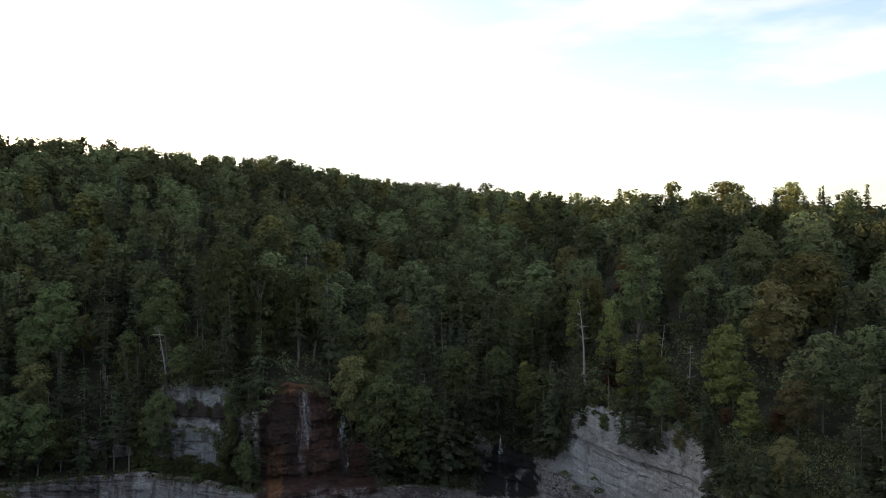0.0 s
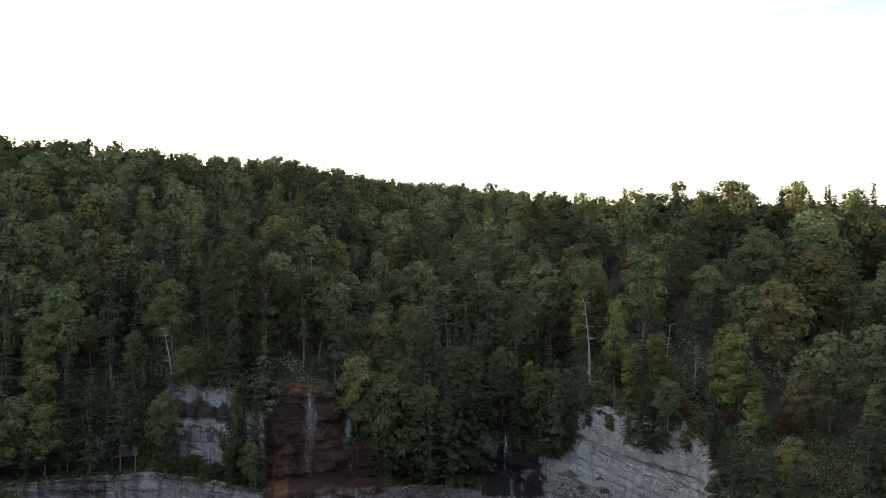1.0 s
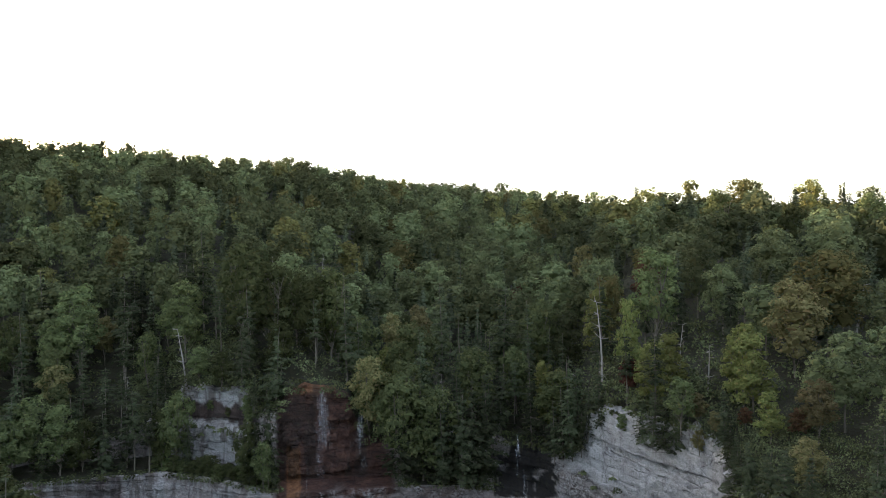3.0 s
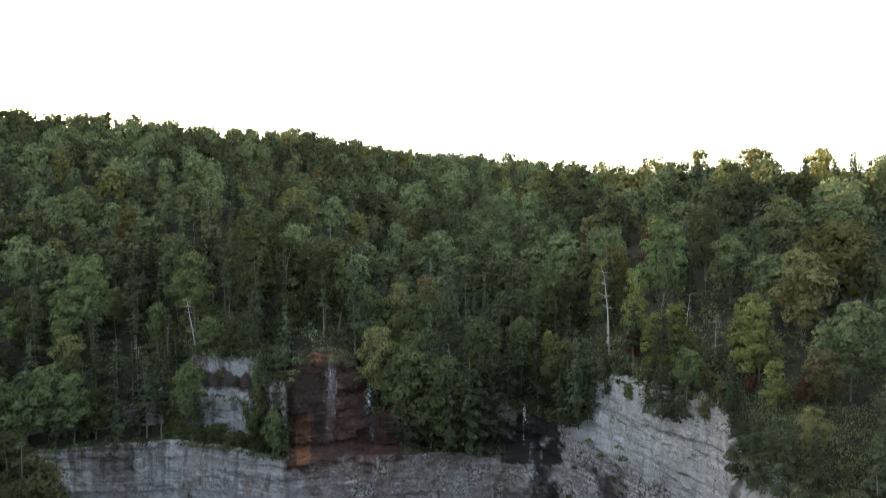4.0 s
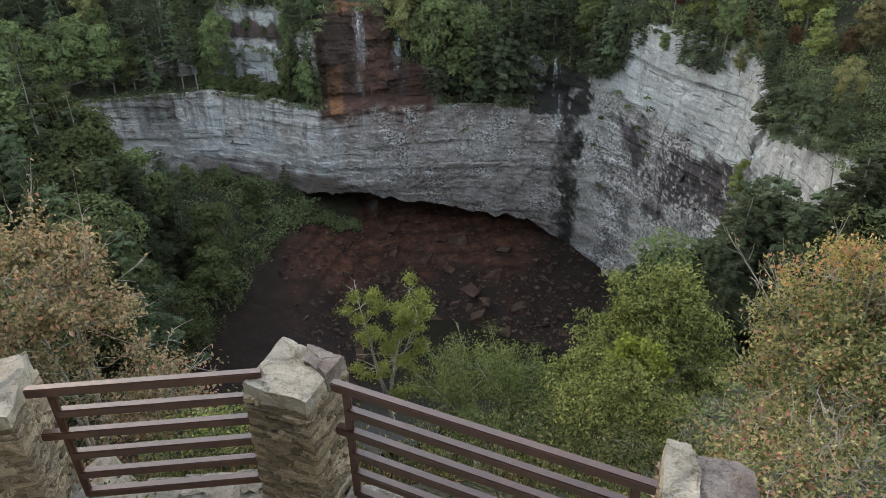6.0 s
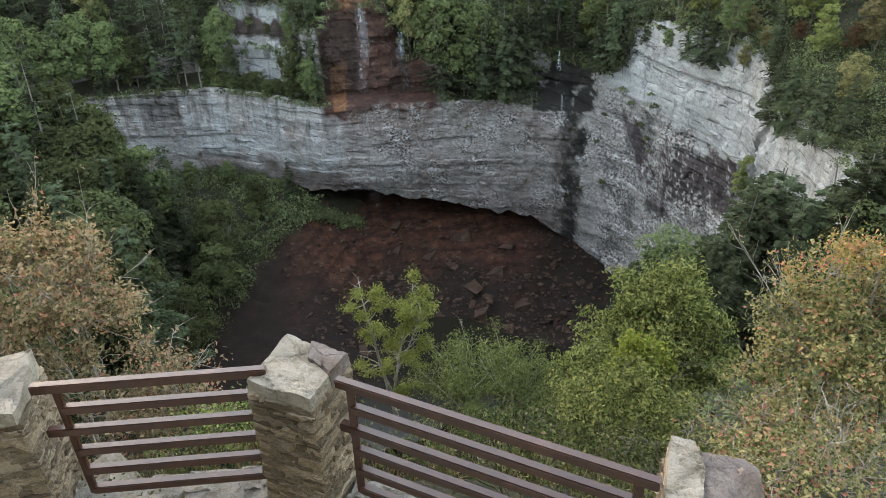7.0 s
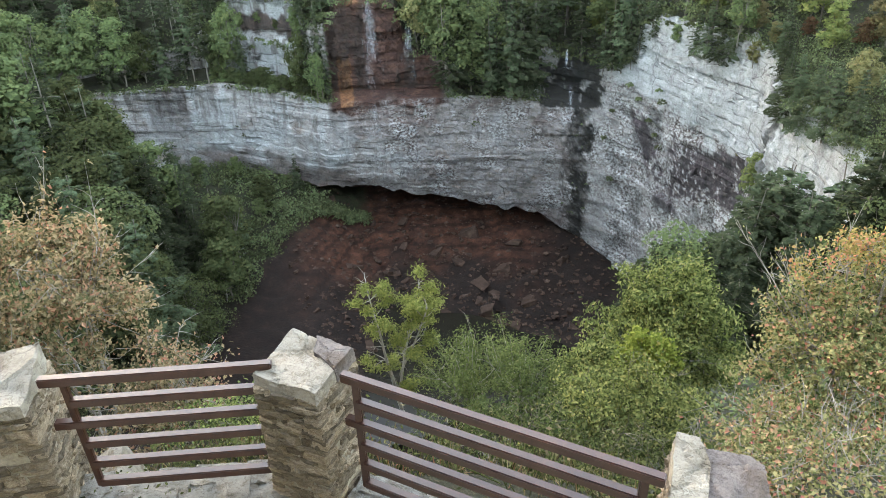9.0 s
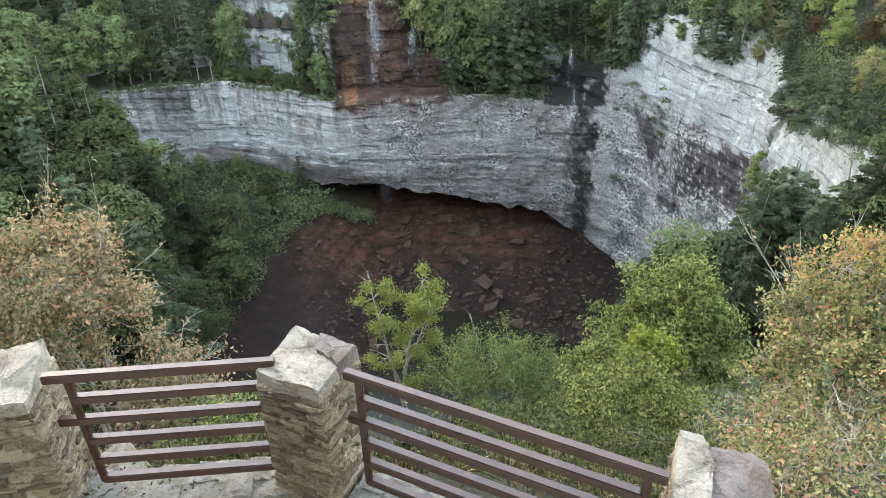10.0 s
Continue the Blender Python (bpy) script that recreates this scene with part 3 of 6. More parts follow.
def build_cliff():
    """The bedded sandstone wall of the amphitheatre, with the hollow under its lip and a second tier above the rim."""
    az = np.concatenate([np.arange(-56, -30, 0.5), np.arange(-30, -21.6, 0.11), np.arange(-21.6, -20.0, 0.022), np.arange(-20.0, 34, 0.125), np.arange(34, 74, 0.6)])
    d0, zb, zr, zt = cliff_d(az), lip_z(az), rim_z(az), top_z(az)
    zt = zt + value_noise(az * 1.3, az * 0, 8) * 2.2 + value_noise(az * 4.0, az * 0, 9) * 0.7
    zr = zr + value_noise(az * 1.1, az * 0, 18) * 1.0 * (az > 14.6)
    lip_wob = value_noise(az * 0.9, az * 0, 5) * 1.0 + value_noise(az * 3.1, az * 0, 6) * 0.5
    zb = zb + lip_wob * (az > -9) * (az < 25)
    back, hollow = tier_back(az), cave(az)
    s = np.concatenate([[0], np.cumsum(np.hypot(np.diff(polar(az, d0)[0]), np.diff(polar(az, d0)[1])))])
    R, Z, K = [], [], []
    cas = smooth(6.5, 8.5, az) * smooth(15.0, 14.2, az)
    blk = smooth(15.6, 16.6, az) * smooth(23.5, 22.4, az)
    lean = 1.2 + 2.6 * cas + 3.0 * blk
    for u in np.linspace(0, 1, 46):                       # floor, up the back of the hollow, out to the lip
        z = FLOOR - 3 + (zb - FLOOR + 3) * u
        R.append(d0 + hollow * np.sqrt(np.clip(1 - u ** 2.4, 0, 1)) + 0.4)
        Z.append(z)
        K.append(0)
    for u in np.linspace(0, 1, 84)[1:]:                   # the grey face
        R.append(d0 - 1.6 * np.sin(u * 3.0) * smooth(0.0, 5.0, hollow) + 0.6 * u)
        Z.append(zb + (zr - zb) * u)
        K.append(1)
    for u in np.linspace(0, 1, 10)[1:]:                   # the ledge
        R.append(d0 + 0.6 + back * u)
        Z.append(zr + 0.16 * back * u)
        K.append(2)
    for u in np.linspace(0, 1, 56)[1:]:                   # the second tier
        R.append(d0 + 0.6 + back + 1.2 * u + (lean - 1.2) * (u + blk * (smooth(0.42, 0.62, u) - u)))
        Z.append(zr + 0.16 * back + (zt - zr - 0.16 * back) * u)
        K.append(3)
    for u in np.linspace(0, 1, 8)[1:]:                    # its top, running in under the slope
        R.append(d0 + 0.6 + lean + back + 24 * u)
        Z.append(zt + 1.5 * u)
        K.append(4)
    R, Z, K = np.array(R), np.array(Z), np.array(K)[:, None]
    S, A = np.broadcast_to(s, R.shape), np.broadcast_to(az, R.shape)
    right = smooth(-7, -10, A)
    zz = Z + fbm(S * 0.022, Z * 0.05, 11, 2) * 2.0 + 0.02 * S
    beds = zz / 1.45 + value_noise(zz * 0.35, S * 0, 12) * 1.6
    layer = np.floor(beds)
    edge = beds - layer
    def blocks(stretch):
        width = (3.0 + 7.0 * hash2(layer, layer * 0, 13)) * stretch
        along = S / width + hash2(layer, layer * 0 + 3, 14) * 9 + 0.3 * fbm(S * 0.2 / stretch, Z * 0.4, 15)
        cell = np.floor(along)
        return hash2(layer, cell, 16) - 0.5, smooth(0, 0.05, along - cell) * 0.6 + 0.4

    (near_push, near_joint), (wide_push, wide_joint) = blocks(1.0), blocks(2.6)
    push = 1.5 * (near_push + (wide_push - near_push) * right) + (hash2(layer, layer * 0 + 9, 17) - 0.5) * 0.9
    joint = np.minimum(smooth(0, 0.14, edge), near_joint + (wide_joint - near_joint) * right)
    face = (K != 2) * (K != 4)
    steps = (K == 3) * (smooth(6, 8, A) * smooth(24, 22, A) + smooth(-8.5, -7.0, A) * smooth(-0.5, -2.0, A))
    off = push * (0.33 + 0.3 * right + 0.55 * steps) - (joint - 1) * (-0.09 - 0.05 * right - 0.25 * steps) + fbm(S * 0.1, Z * 0.1, 21, 3) * 1.8 + fbm(S * 1.1, Z * 1.3, 25, 3) * 0.35 * (1 - right) + fbm(S * 0.4, Z * 1.3, 27, 3) * 0.42 * right
    R = R - off * np.where(face, 1.0, 0.25)
    open_ledge = (back[:-1] > 1.5) & ~((az[:-1] > 4.6) & (az[:-1] < 14.6)) & (az[:-1] > -1.0)
    ledge = ((K[:-1] >= 4) | ((K[:-1] == 2) & open_ledge[None])).ravel()
    Z = Z + np.where(K == 4, 0, fbm(S * 0.5, Z * 0.2, 30, 3) * 0.18) * face
    steep = smooth(1.0, 0.4, np.abs(A + 20.9))
    X, Y = polar(A + steep * (fbm(R * 0.4, Z * 0.5, 91) * 0.9 + push * 0.35 - (joint - 1) * -0.2), R)
    verts = np.stack([X, Y, Z], -1).reshape(-1, 3)
    me = mesh_of("cliff", verts, grid_faces(*R.shape), ROCK)
    me.materials.append(SOIL)
    me.polygons.foreach_set("material_index", ledge.astype(np.int32))
    wob = fbm(S * 0.15, Z * 0.12, 51) * 2
    blotch = fbm(S * 0.35, Z * 0.3, 61, 5) * 2
    fine = fbm(S * 0.9, Z * 0.5, 63, 4) * 2
    face1 = K == 1
    grit = fbm(S * 1.6, Z * 1.6, 65, 3) * 2
    ragged = wob * 0.22 + blotch * 0.16 + grit * 0.12
    dark_patch = smooth(1.05, 0.9, np.maximum(np.abs((A + 17.0) / 3.1), np.abs((Z + 46.6 + 0.74 * (A + 17.0)) / 5.4)) + ragged) * smooth(-0.75, -0.45, blotch * 0.6 + grit)
    run = smooth(1.1, 0.75, np.abs(A + 10.9 + (-44.5 - Z) * 0.24) / (0.55 + 0.06 * np.clip(-44 - Z, 0, 12)) + ragged) * smooth(-42.0, -43.5, Z + blotch) * smooth(-58, -54, Z + blotch * 2)
    maroon = np.clip(dark_patch * 0.9 + run * smooth(-0.8, -0.2, grit + blotch) * 0.9, 0, 1)
    split = np.interp(A, [-20, -16, -12, -8], [-40.0, -40.6, -40.2, -38.8])           # white above, stained brown below
    upper = smooth(-0.35, 0.35, (Z - split) / 4 + wob * 0.35 + blotch * 0.5 + fine * 0.15)
    left = smooth(12.5, 15.5, A + wob)
    panel = smooth(1.0, 0.6, np.hypot((A - 0.4 + wob * 0.5) / 1.5, (Z + 50 + blotch) / 4.5)) + smooth(1.0, 0.6, np.hypot((A - 8.5 + wob) / 1.6, (Z + 57 + blotch) / 3.0))
    pale = np.clip(right * upper * (0.92 + 0.2 * wob) + right * (1 - upper) * smooth(0.15, 0.5, blotch + fine * 0.4) * 0.8
                   + left * face1 * (0.45 + 0.7 * wob + 0.4 * fine) * smooth(-61, -55, Z + blotch * 3) + 0.6 * panel * face1
                   + blk * (K == 3) * (0.8 + 0.5 * blotch) + (K == 3) * smooth(-3.0, -2.6, A + grit * 0.3) * smooth(0.4, 0.0, A) * smooth(-40.6, -41.6, Z + blotch), 0, 1)
    pale = np.where(A < -20.4, np.clip(0.9 + 0.2 * wob, 0, 1), pale)
    slope = smooth(-14.2, -12.8, A + wob) * smooth(-10.0, -11.2, A + wob) * smooth(-40, -43, Z) * smooth(-60, -54, Z) * smooth(-0.5, 0.1, blotch)
    sill = blk * (K == 3) * smooth(-29.3, -30.2, Z + fine * 0.6 + blotch) * smooth(-34.0, -33.0, Z + fine * 0.6 + blotch)
    stain = left * face1 * smooth(0.12, 0.5, fbm(S * 0.28, Z * 0.02, 71, 3) * 2.2) * smooth(-58, -46, Z)
    red = np.clip(smooth(4.0, 6.4, A + wob * 1.5) * smooth(14.9, 14.5, A) * smooth(-2.5, -0.5, Z - rim_z(A) + wob * 1.5)
                  + (K == 0) * np.clip(hollow / 4, 0, 1) * np.clip(0.95 + 0.3 * wob, 0.75, 1) + slope * 0.3 + 0.35 * right * (1 - upper) * smooth(-0.3, 0.4, wob + fine * 0.3)
                  + (0.27 + 0.35 * smooth(0.0, 0.5, wob + 0.5 * blotch)) * smooth(13, 7, A) * smooth(-8, -5, A) * face1
                  + 0.6 * smooth(5, 7, A) * smooth(14.3, 13, A) * smooth(-55, -47, Z + blotch * 4) * face1
                  + 0.5 * smooth(11, 14, A) * smooth(-56, -60, Z + blotch * 2) * face1 + 0.5 * stain + 0.85 * sill, 0, 1)
    # besides the wet rock, the dark of the crack at -20.7 is put into the colour
    wet = np.clip(1.0 * smooth(1.1, 0.55, np.abs(A + 5.9 + wob * 0.4 + blotch * 0.4) + grit * 0.55) * (0.85 + 0.3 * blotch + 0.3 * grit) * (A + 0 * Z < 0)
                  + 1.6 * smooth(2.7, 2.0, np.abs(A + 5.2) + grit * 0.4) * (Z > -45.0) * smooth(-1.1, -0.6, blotch + wob) + dark_patch * 0.35 + 0.8 * smooth(0.5, 0.15, np.abs(A + 20.7)) * smooth(-0.4, 0.2, blotch)
                  + right * (1 - upper) * smooth(0.2, 0.6, blotch - fine * 0.4) * 0.5 + 0.3 * sill + 0.25 * stain
                  + 0.6 * steps * smooth(15, 14, A) * (A > 5) * smooth(-0.2, 0.3, fbm(S * 0.5, Z * 0.06, 73, 3) * 2.2), 0, 0.96)
    rust = smooth(12.8, 12.95, A + grit * 0.1) * smooth(14.0, 13.8, A + grit * 0.1) * smooth(-45.2, -44.6, Z) * smooth(-35.2, -36.2, Z + blotch) * smooth(-0.9, -0.5, blotch + grit * 0.5)
    rust = np.clip(rust * 0.9 + 0.6 * smooth(9.4, 10.4, A) * smooth(13.9, 13.2, A) * smooth(-27.2, -26.2, Z + blotch * 0.8), 0, 1)
    mottle = np.clip(right * (1 - upper) * (0.85 + 0.4 * wob) * smooth(-0.6, 0.1, blotch + 0.55)
                     + face1 * (1 - right) * smooth(14, 10, A) * (0.25 + 0.6 * blotch), 0, 0.92)
    seep = np.clip(smooth(14.5, 16, A) * smooth(rim_z(A) - 12, rim_z(A) - 2, Z) + 0.1 * right + 0.15, 0, 1)
    for key, val in (("pale", pale), ("red", red), ("wet", wet), ("seep", seep), ("rust", rust), ("mottle", mottle), ("maroon", maroon)):
        at = me.attributes.new(key, "FLOAT", "POINT")
        at.data.foreach_set("value", np.broadcast_to(val, R.shape).astype(np.float32).ravel())
    FACE.update(az=az, R=R, Z=Z, K=np.broadcast_to(K, R.shape))
    ob = new("cliff", me)
    return tagged(ob, "grey and pale bedded sandstone cliff with a deep overhang", "cliff", kind="structure")


build_cliff()


def build_pool():
    bm = bmesh.new()
    ring = []
    for k in range(72):
        a = 2 * math.pi * k / 72
        w = 1 + 0.12 * math.sin(3 * a + 1) + 0.06 * math.sin(7 * a)
        ring.append(bm.verts.new((-17 + 26 * w * math.cos(a), 98 + 18 * w * math.sin(a), FLOOR + 1.2)))
    bm.faces.new(ring)
    return tagged(new("water", bm_mesh("water", bm, WATER)), "dark still plunge pool at the foot of the cliff", "water", kind="structure")


build_pool()

# ---- trees ----


def limb(start, way, length, r, bend=0.15, steps=5):
    pts, p, w = [np.array(start, float)], np.array(start, float), np.array(way, float)
    for _ in range(steps):
        w = w + r.normal(size=3) * bend
        w /= np.linalg.norm(w)
        p = p + w * length / steps
        pts.append(p)
    return np.array(pts)


def broadleaf_shape(seed, height, width, clumps=36, per=80, size=0.34, bare=0.25, sides=6, flat=0.15, loose=0.5, heart=0.68):
    """Wood and leaves of a forest tree: limbs that end in uneven, domed clumps of leaves."""
    r = np.random.default_rng(seed)
    trunk = limb((0, 0, -1.2), (0, 0, 1), height * 0.92, r, 0.05, 8)
    rad = 0.012 * height
    pieces = [tube(trunk, np.linspace(rad, rad * 0.25, len(trunk)), sides)]
    lumps = []
    for k in range(clumps):
        h = bare + (0.97 - bare) * ((k + r.random()) / clumps) ** 0.9
        base = trunk[min(int(h * 8 * 0.8), 8)]
        a = k * 2.4 + r.normal() * 0.5
        u = (h - bare) / (1 - bare)
        prof = math.sin(math.pi * min(0.97, 0.2 + 0.76 * u)) ** 0.6
        reach = width * 0.5 * prof * (0.4 + 0.6 * r.random() ** 0.6)
        tip = np.array([math.cos(a) * reach, math.sin(a) * reach, min(height * (h + 0.03 * r.normal()), height * 0.95)])
        pieces.append(tube([base, tip], [rad * 0.26, rad * 0.05], 3))
        lumps.append((*tip, width * (0.1 + 0.1 * r.random()) * (1.15 - 0.35 * u)))
    for h in np.linspace(bare + 0.1, 0.86, 5):                    # the dense middle
        lumps.append((r.normal() * width * 0.04, r.normal() * width * 0.04, height * h, width * (0.3 - 0.16 * abs(h - 0.5))))
    lumps = np.array(lumps)
    squash = np.array([1.0, 1.0, 0.95])
    pos, out = [], []
    for c in lumps:
        n = max(8, int(per * (c[3] / (0.15 * width)) ** 2))
        v = r.normal(size=(n, 3))
        v /= np.linalg.norm(v, axis=1, keepdims=True)
        v[:, 2] = np.where(v[:, 2] < -0.4, -v[:, 2], v[:, 2])
        p = c[:3] + v * squash * c[3] * (0.86 + 0.3 * r.random(n))[:, None]
        inside = (np.linalg.norm((p[:, None] - lumps[None, :, :3]) / squash, axis=2) / lumps[None, :, 3] < 0.8).any(axis=1)
        way = p[~inside] - np.array([0, 0, height * (0.3 + 0.3 * bare)])
        pos.append(p[~inside])
        out.append(v[~inside] * 0.8 + 0.7 * way / (np.linalg.norm(way, axis=1, keepdims=True) + 1e-6))
    v, f = leaf_tris(np.concatenate(pos), size, r, flat, np.concatenate(out), loose)
    ball = np.array([[(x, 0, 0), (0, y, 0), (0, 0, z)] for x in (-1, 1) for y in (-1, 1) for z in (-1, 1)], float)
    turns = [np.array(Euler(r.uniform(0, 6.28, 3)).to_matrix()) for _ in lumps]
    solid = [(c[:3] + (ball @ t) * c[3] * heart).reshape(-1, 3) for c, t in zip(lumps, turns)]
    v = np.concatenate([v] + solid) if heart else v
    return join(pieces), (v, np.arange(len(v)).reshape(-1, 3))


def conifer_shape(seed, height, width, whorls=18, size=0.42, bare=0.12, droop=0.12, point=0.85, dense=19, sides=6, puff=0.006, tiers=12):
    """Wood and needles of a pine or hemlock: level boughs in layers along a straight trunk."""
    r = np.random.default_rng(seed)
    trunk = limb((0, 0, -1.2), (0, 0, 1), height + 1.0, r, 0.02, 8)
    rad = 0.011 * height
    pieces = [tube(trunk, np.linspace(rad, 0.03, len(trunk)), sides)]
    pos, out = [], []
    for k in range(whorls):
        h = bare + (1 - bare) * (k + 0.6 * r.random()) / whorls
        up = (h - bare) / (1 - bare)
        reach0 = width * 0.5 * (1 - up ** 1.3 * point) * (0.6 + 0.65 * r.random())
        a0 = r.random() * 6.3
        for q in range(6):
            a = a0 + q * 1.047 + 0.35 * r.normal()
            reach = reach0 * (0.5 + 0.65 * r.random())
            base = np.array([0.0, 0.0, height * h])
            tip = base + np.array([math.cos(a) * reach, math.sin(a) * reach, reach * (0.2 * up + 0.05 - droop * 2.2 * r.random())])
            pieces.append(tube([base, tip], [rad * 0.2, rad * 0.05], 3))
            n = max(4, int(reach * dense))
            t = 0.15 + 0.85 * r.random(n) ** 0.7
            side = (r.random(n) - 0.5) * reach * 0.75 * (1.2 - t)
            p = base + (tip - base) * t[:, None]
            p[:, 0] -= math.sin(a) * side
            p[:, 1] += math.cos(a) * side
            p[:, 2] += r.normal(size=n) * puff * height - np.abs(side) * 0.25 - 0.12 * reach * t ** 3
            pos.append(p)
            out.append(np.tile([math.cos(a) * 0.45, math.sin(a) * 0.45, 0.7], (n, 1)))
    v, f = leaf_tris(np.concatenate(pos), size, r, 0.8, np.concatenate(out), 0.35, 0.6)
    m = 16 * tiers                                                # close inner boughs
    h = bare + (1 - bare) * r.random(m) ** 1.2 * 0.85
    a, far = r.random(m) * 6.283, width * 0.5 * (1 - ((h - bare) / (1 - bare)) ** 1.3 * point) * 0.4 * np.sqrt(r.random(m))
    inner = np.stack([np.cos(a) * far, np.sin(a) * far, h * height], -1)
    v2, _ = leaf_tris(inner, size * (2.0 - 0.9 * (h - bare) / (1 - bare)), r, 0.5, np.stack([np.cos(a), np.sin(a), 0.4 + 0 * a], -1), 0.4, 0.8)
    v = np.concatenate([v, v2])
    return join(pieces), (v, np.arange(len(v)).reshape(-1, 3))


def broadleaf_meshes(seed, height, width, material, clumps=34, per=86, size=0.43, bare=0.25, heart=0.66):
    wood, leaves = broadleaf_shape(seed, height, width, clumps, per, size, bare, heart=heart)
    return mesh_of("trunk", *wood, BARK, True), mesh_of("crown", *leaves, material)


def conifer_meshes(seed, height, width, material, whorls=14, bare=0.12, droop=0.14, point=0.97, size=0.42, dense=19):
    wood, leaves = conifer_shape(seed, height, width, whorls, size, bare, droop, point, dense)
    return mesh_of("trunk", *wood, BARK, True), mesh_of("crown", *leaves, material)


def tree_thing(meshes, label):
    """A tree standing at the origin, to be copied."""
    top = tagged(new("tree"), label, "tree", "trees of the gorge")
    part("trunk", meshes[0], top)
    part("crown", meshes[1], top)
    return top


def snag_thing(seed, height, label):
    r = np.random.default_rng(seed)
    top = tagged(new("dead_tree"), label, "dead tree", "dead trees of the gorge")
    trunk = limb((0, 0, -1.2), (0.06, 0.03, 1), height, r, 0.025, 8)
    part("trunk", mesh_of("trunk", *tube(trunk, np.linspace(0.2, 0.04, 9), 6), PALE_WOOD, True), top)
    for k in range(30):
        h = 2 + int(r.random() * 6.9)
        a = r.random() * 6.3
        shape = tube(limb(trunk[h], (math.cos(a), math.sin(a), 0.15 - 0.3 * r.random()), 0.4 + 1.1 * r.random(), r, 0.2, 4), [0.05, 0.04, 0.032, 0.022, 0.012], 4)
        part("branch", mesh_of("branch", *shape, PALE_WOOD, True), top)
    return top


BROAD = [tree_thing(broadleaf_meshes(11, 17, 8.5, LEAF_GREEN), "tall green broadleaf tree on the wooded slope"),
         tree_thing(broadleaf_meshes(12, 15, 7.5, LEAF_GREEN, 30), "rounded green broadleaf tree on the wooded slope"),
         tree_thing(broadleaf_meshes(13, 19, 8.0, LEAF_GREEN, 40, bare=0.3), "tall dark green broadleaf tree on the wooded slope"),
         tree_thing(broadleaf_meshes(14, 15, 6.5, LEAF_BRIGHT, 28, bare=0.15), "yellow-green broadleaf tree above the cliff"),
         tree_thing(broadleaf_meshes(15, 16, 7.5, LEAF_OLIVE, 32), "olive broadleaf tree beginning to turn in autumn"),
         tree_thing(broadleaf_meshes(16, 13, 6.0, LEAF_RUST, 26), "rust-coloured autumn tree among the green woods")]
PINES = [tree_thing(conifer_meshes(21, 20, 7.6, NEEDLE), "dark green pine with layered boughs on the slope"),
         tree_thing(conifer_meshes(22, 17, 7.8, NEEDLE, 13, droop=0.22), "dark green hemlock with drooping boughs on the slope"),
         tree_thing(conifer_meshes(23, 21, 7.5, NEEDLE, 9, bare=0.42, point=0.6), "tall thin pine with a bare lower trunk")]
NEAR_TREES = [tree_thing(conifer_meshes(24, 18, 9.0, NEEDLE, 20, 0.03, 0.16, 0.9, 0.31, 46), "bushy dark green hemlock on the near slope"),
              tree_thing(broadleaf_meshes(17, 15, 8.0, LEAF_GREEN, 40, 160, 0.3, 0.1, 0), "leafy dark green broadleaf tree on the near slope"),
              tree_thing(conifer_meshes(25, 17, 8.5, NEEDLE, 19, 0.03, 0.22, 0.85, 0.31, 46), "dark green hemlock with drooping boughs on the near slope")]
SNAGS = [snag_thing(31, 13, "bleached dead tree standing among green woods"), snag_thing(32, 10, "short bleached dead tree in the woods")]


def stand(kind, x, y, z, scale=1.0, turn=0.0, lean=0.0, wide=1.0):
    return copy_thing(kind, pose(x, y, z, lean, 0, turn) @ Matrix.Diagonal((scale * wide, scale * wide, scale, 1.0)))


def at_top(az, d):
    x, y = polar(az, d)
    return float(x), float(y), float(far_z(np.array(float(az)), np.array(float(d))))


def pick(r, pine):
    if r.random() < pine:
        return PINES[int(r.random() * 3)]
    u = r.random()
    return BROAD[int(r.random() * 3)] if u < 0.76 else BROAD[3] if u < 0.84 else BROAD[4] if u < 0.985 else BROAD[5]


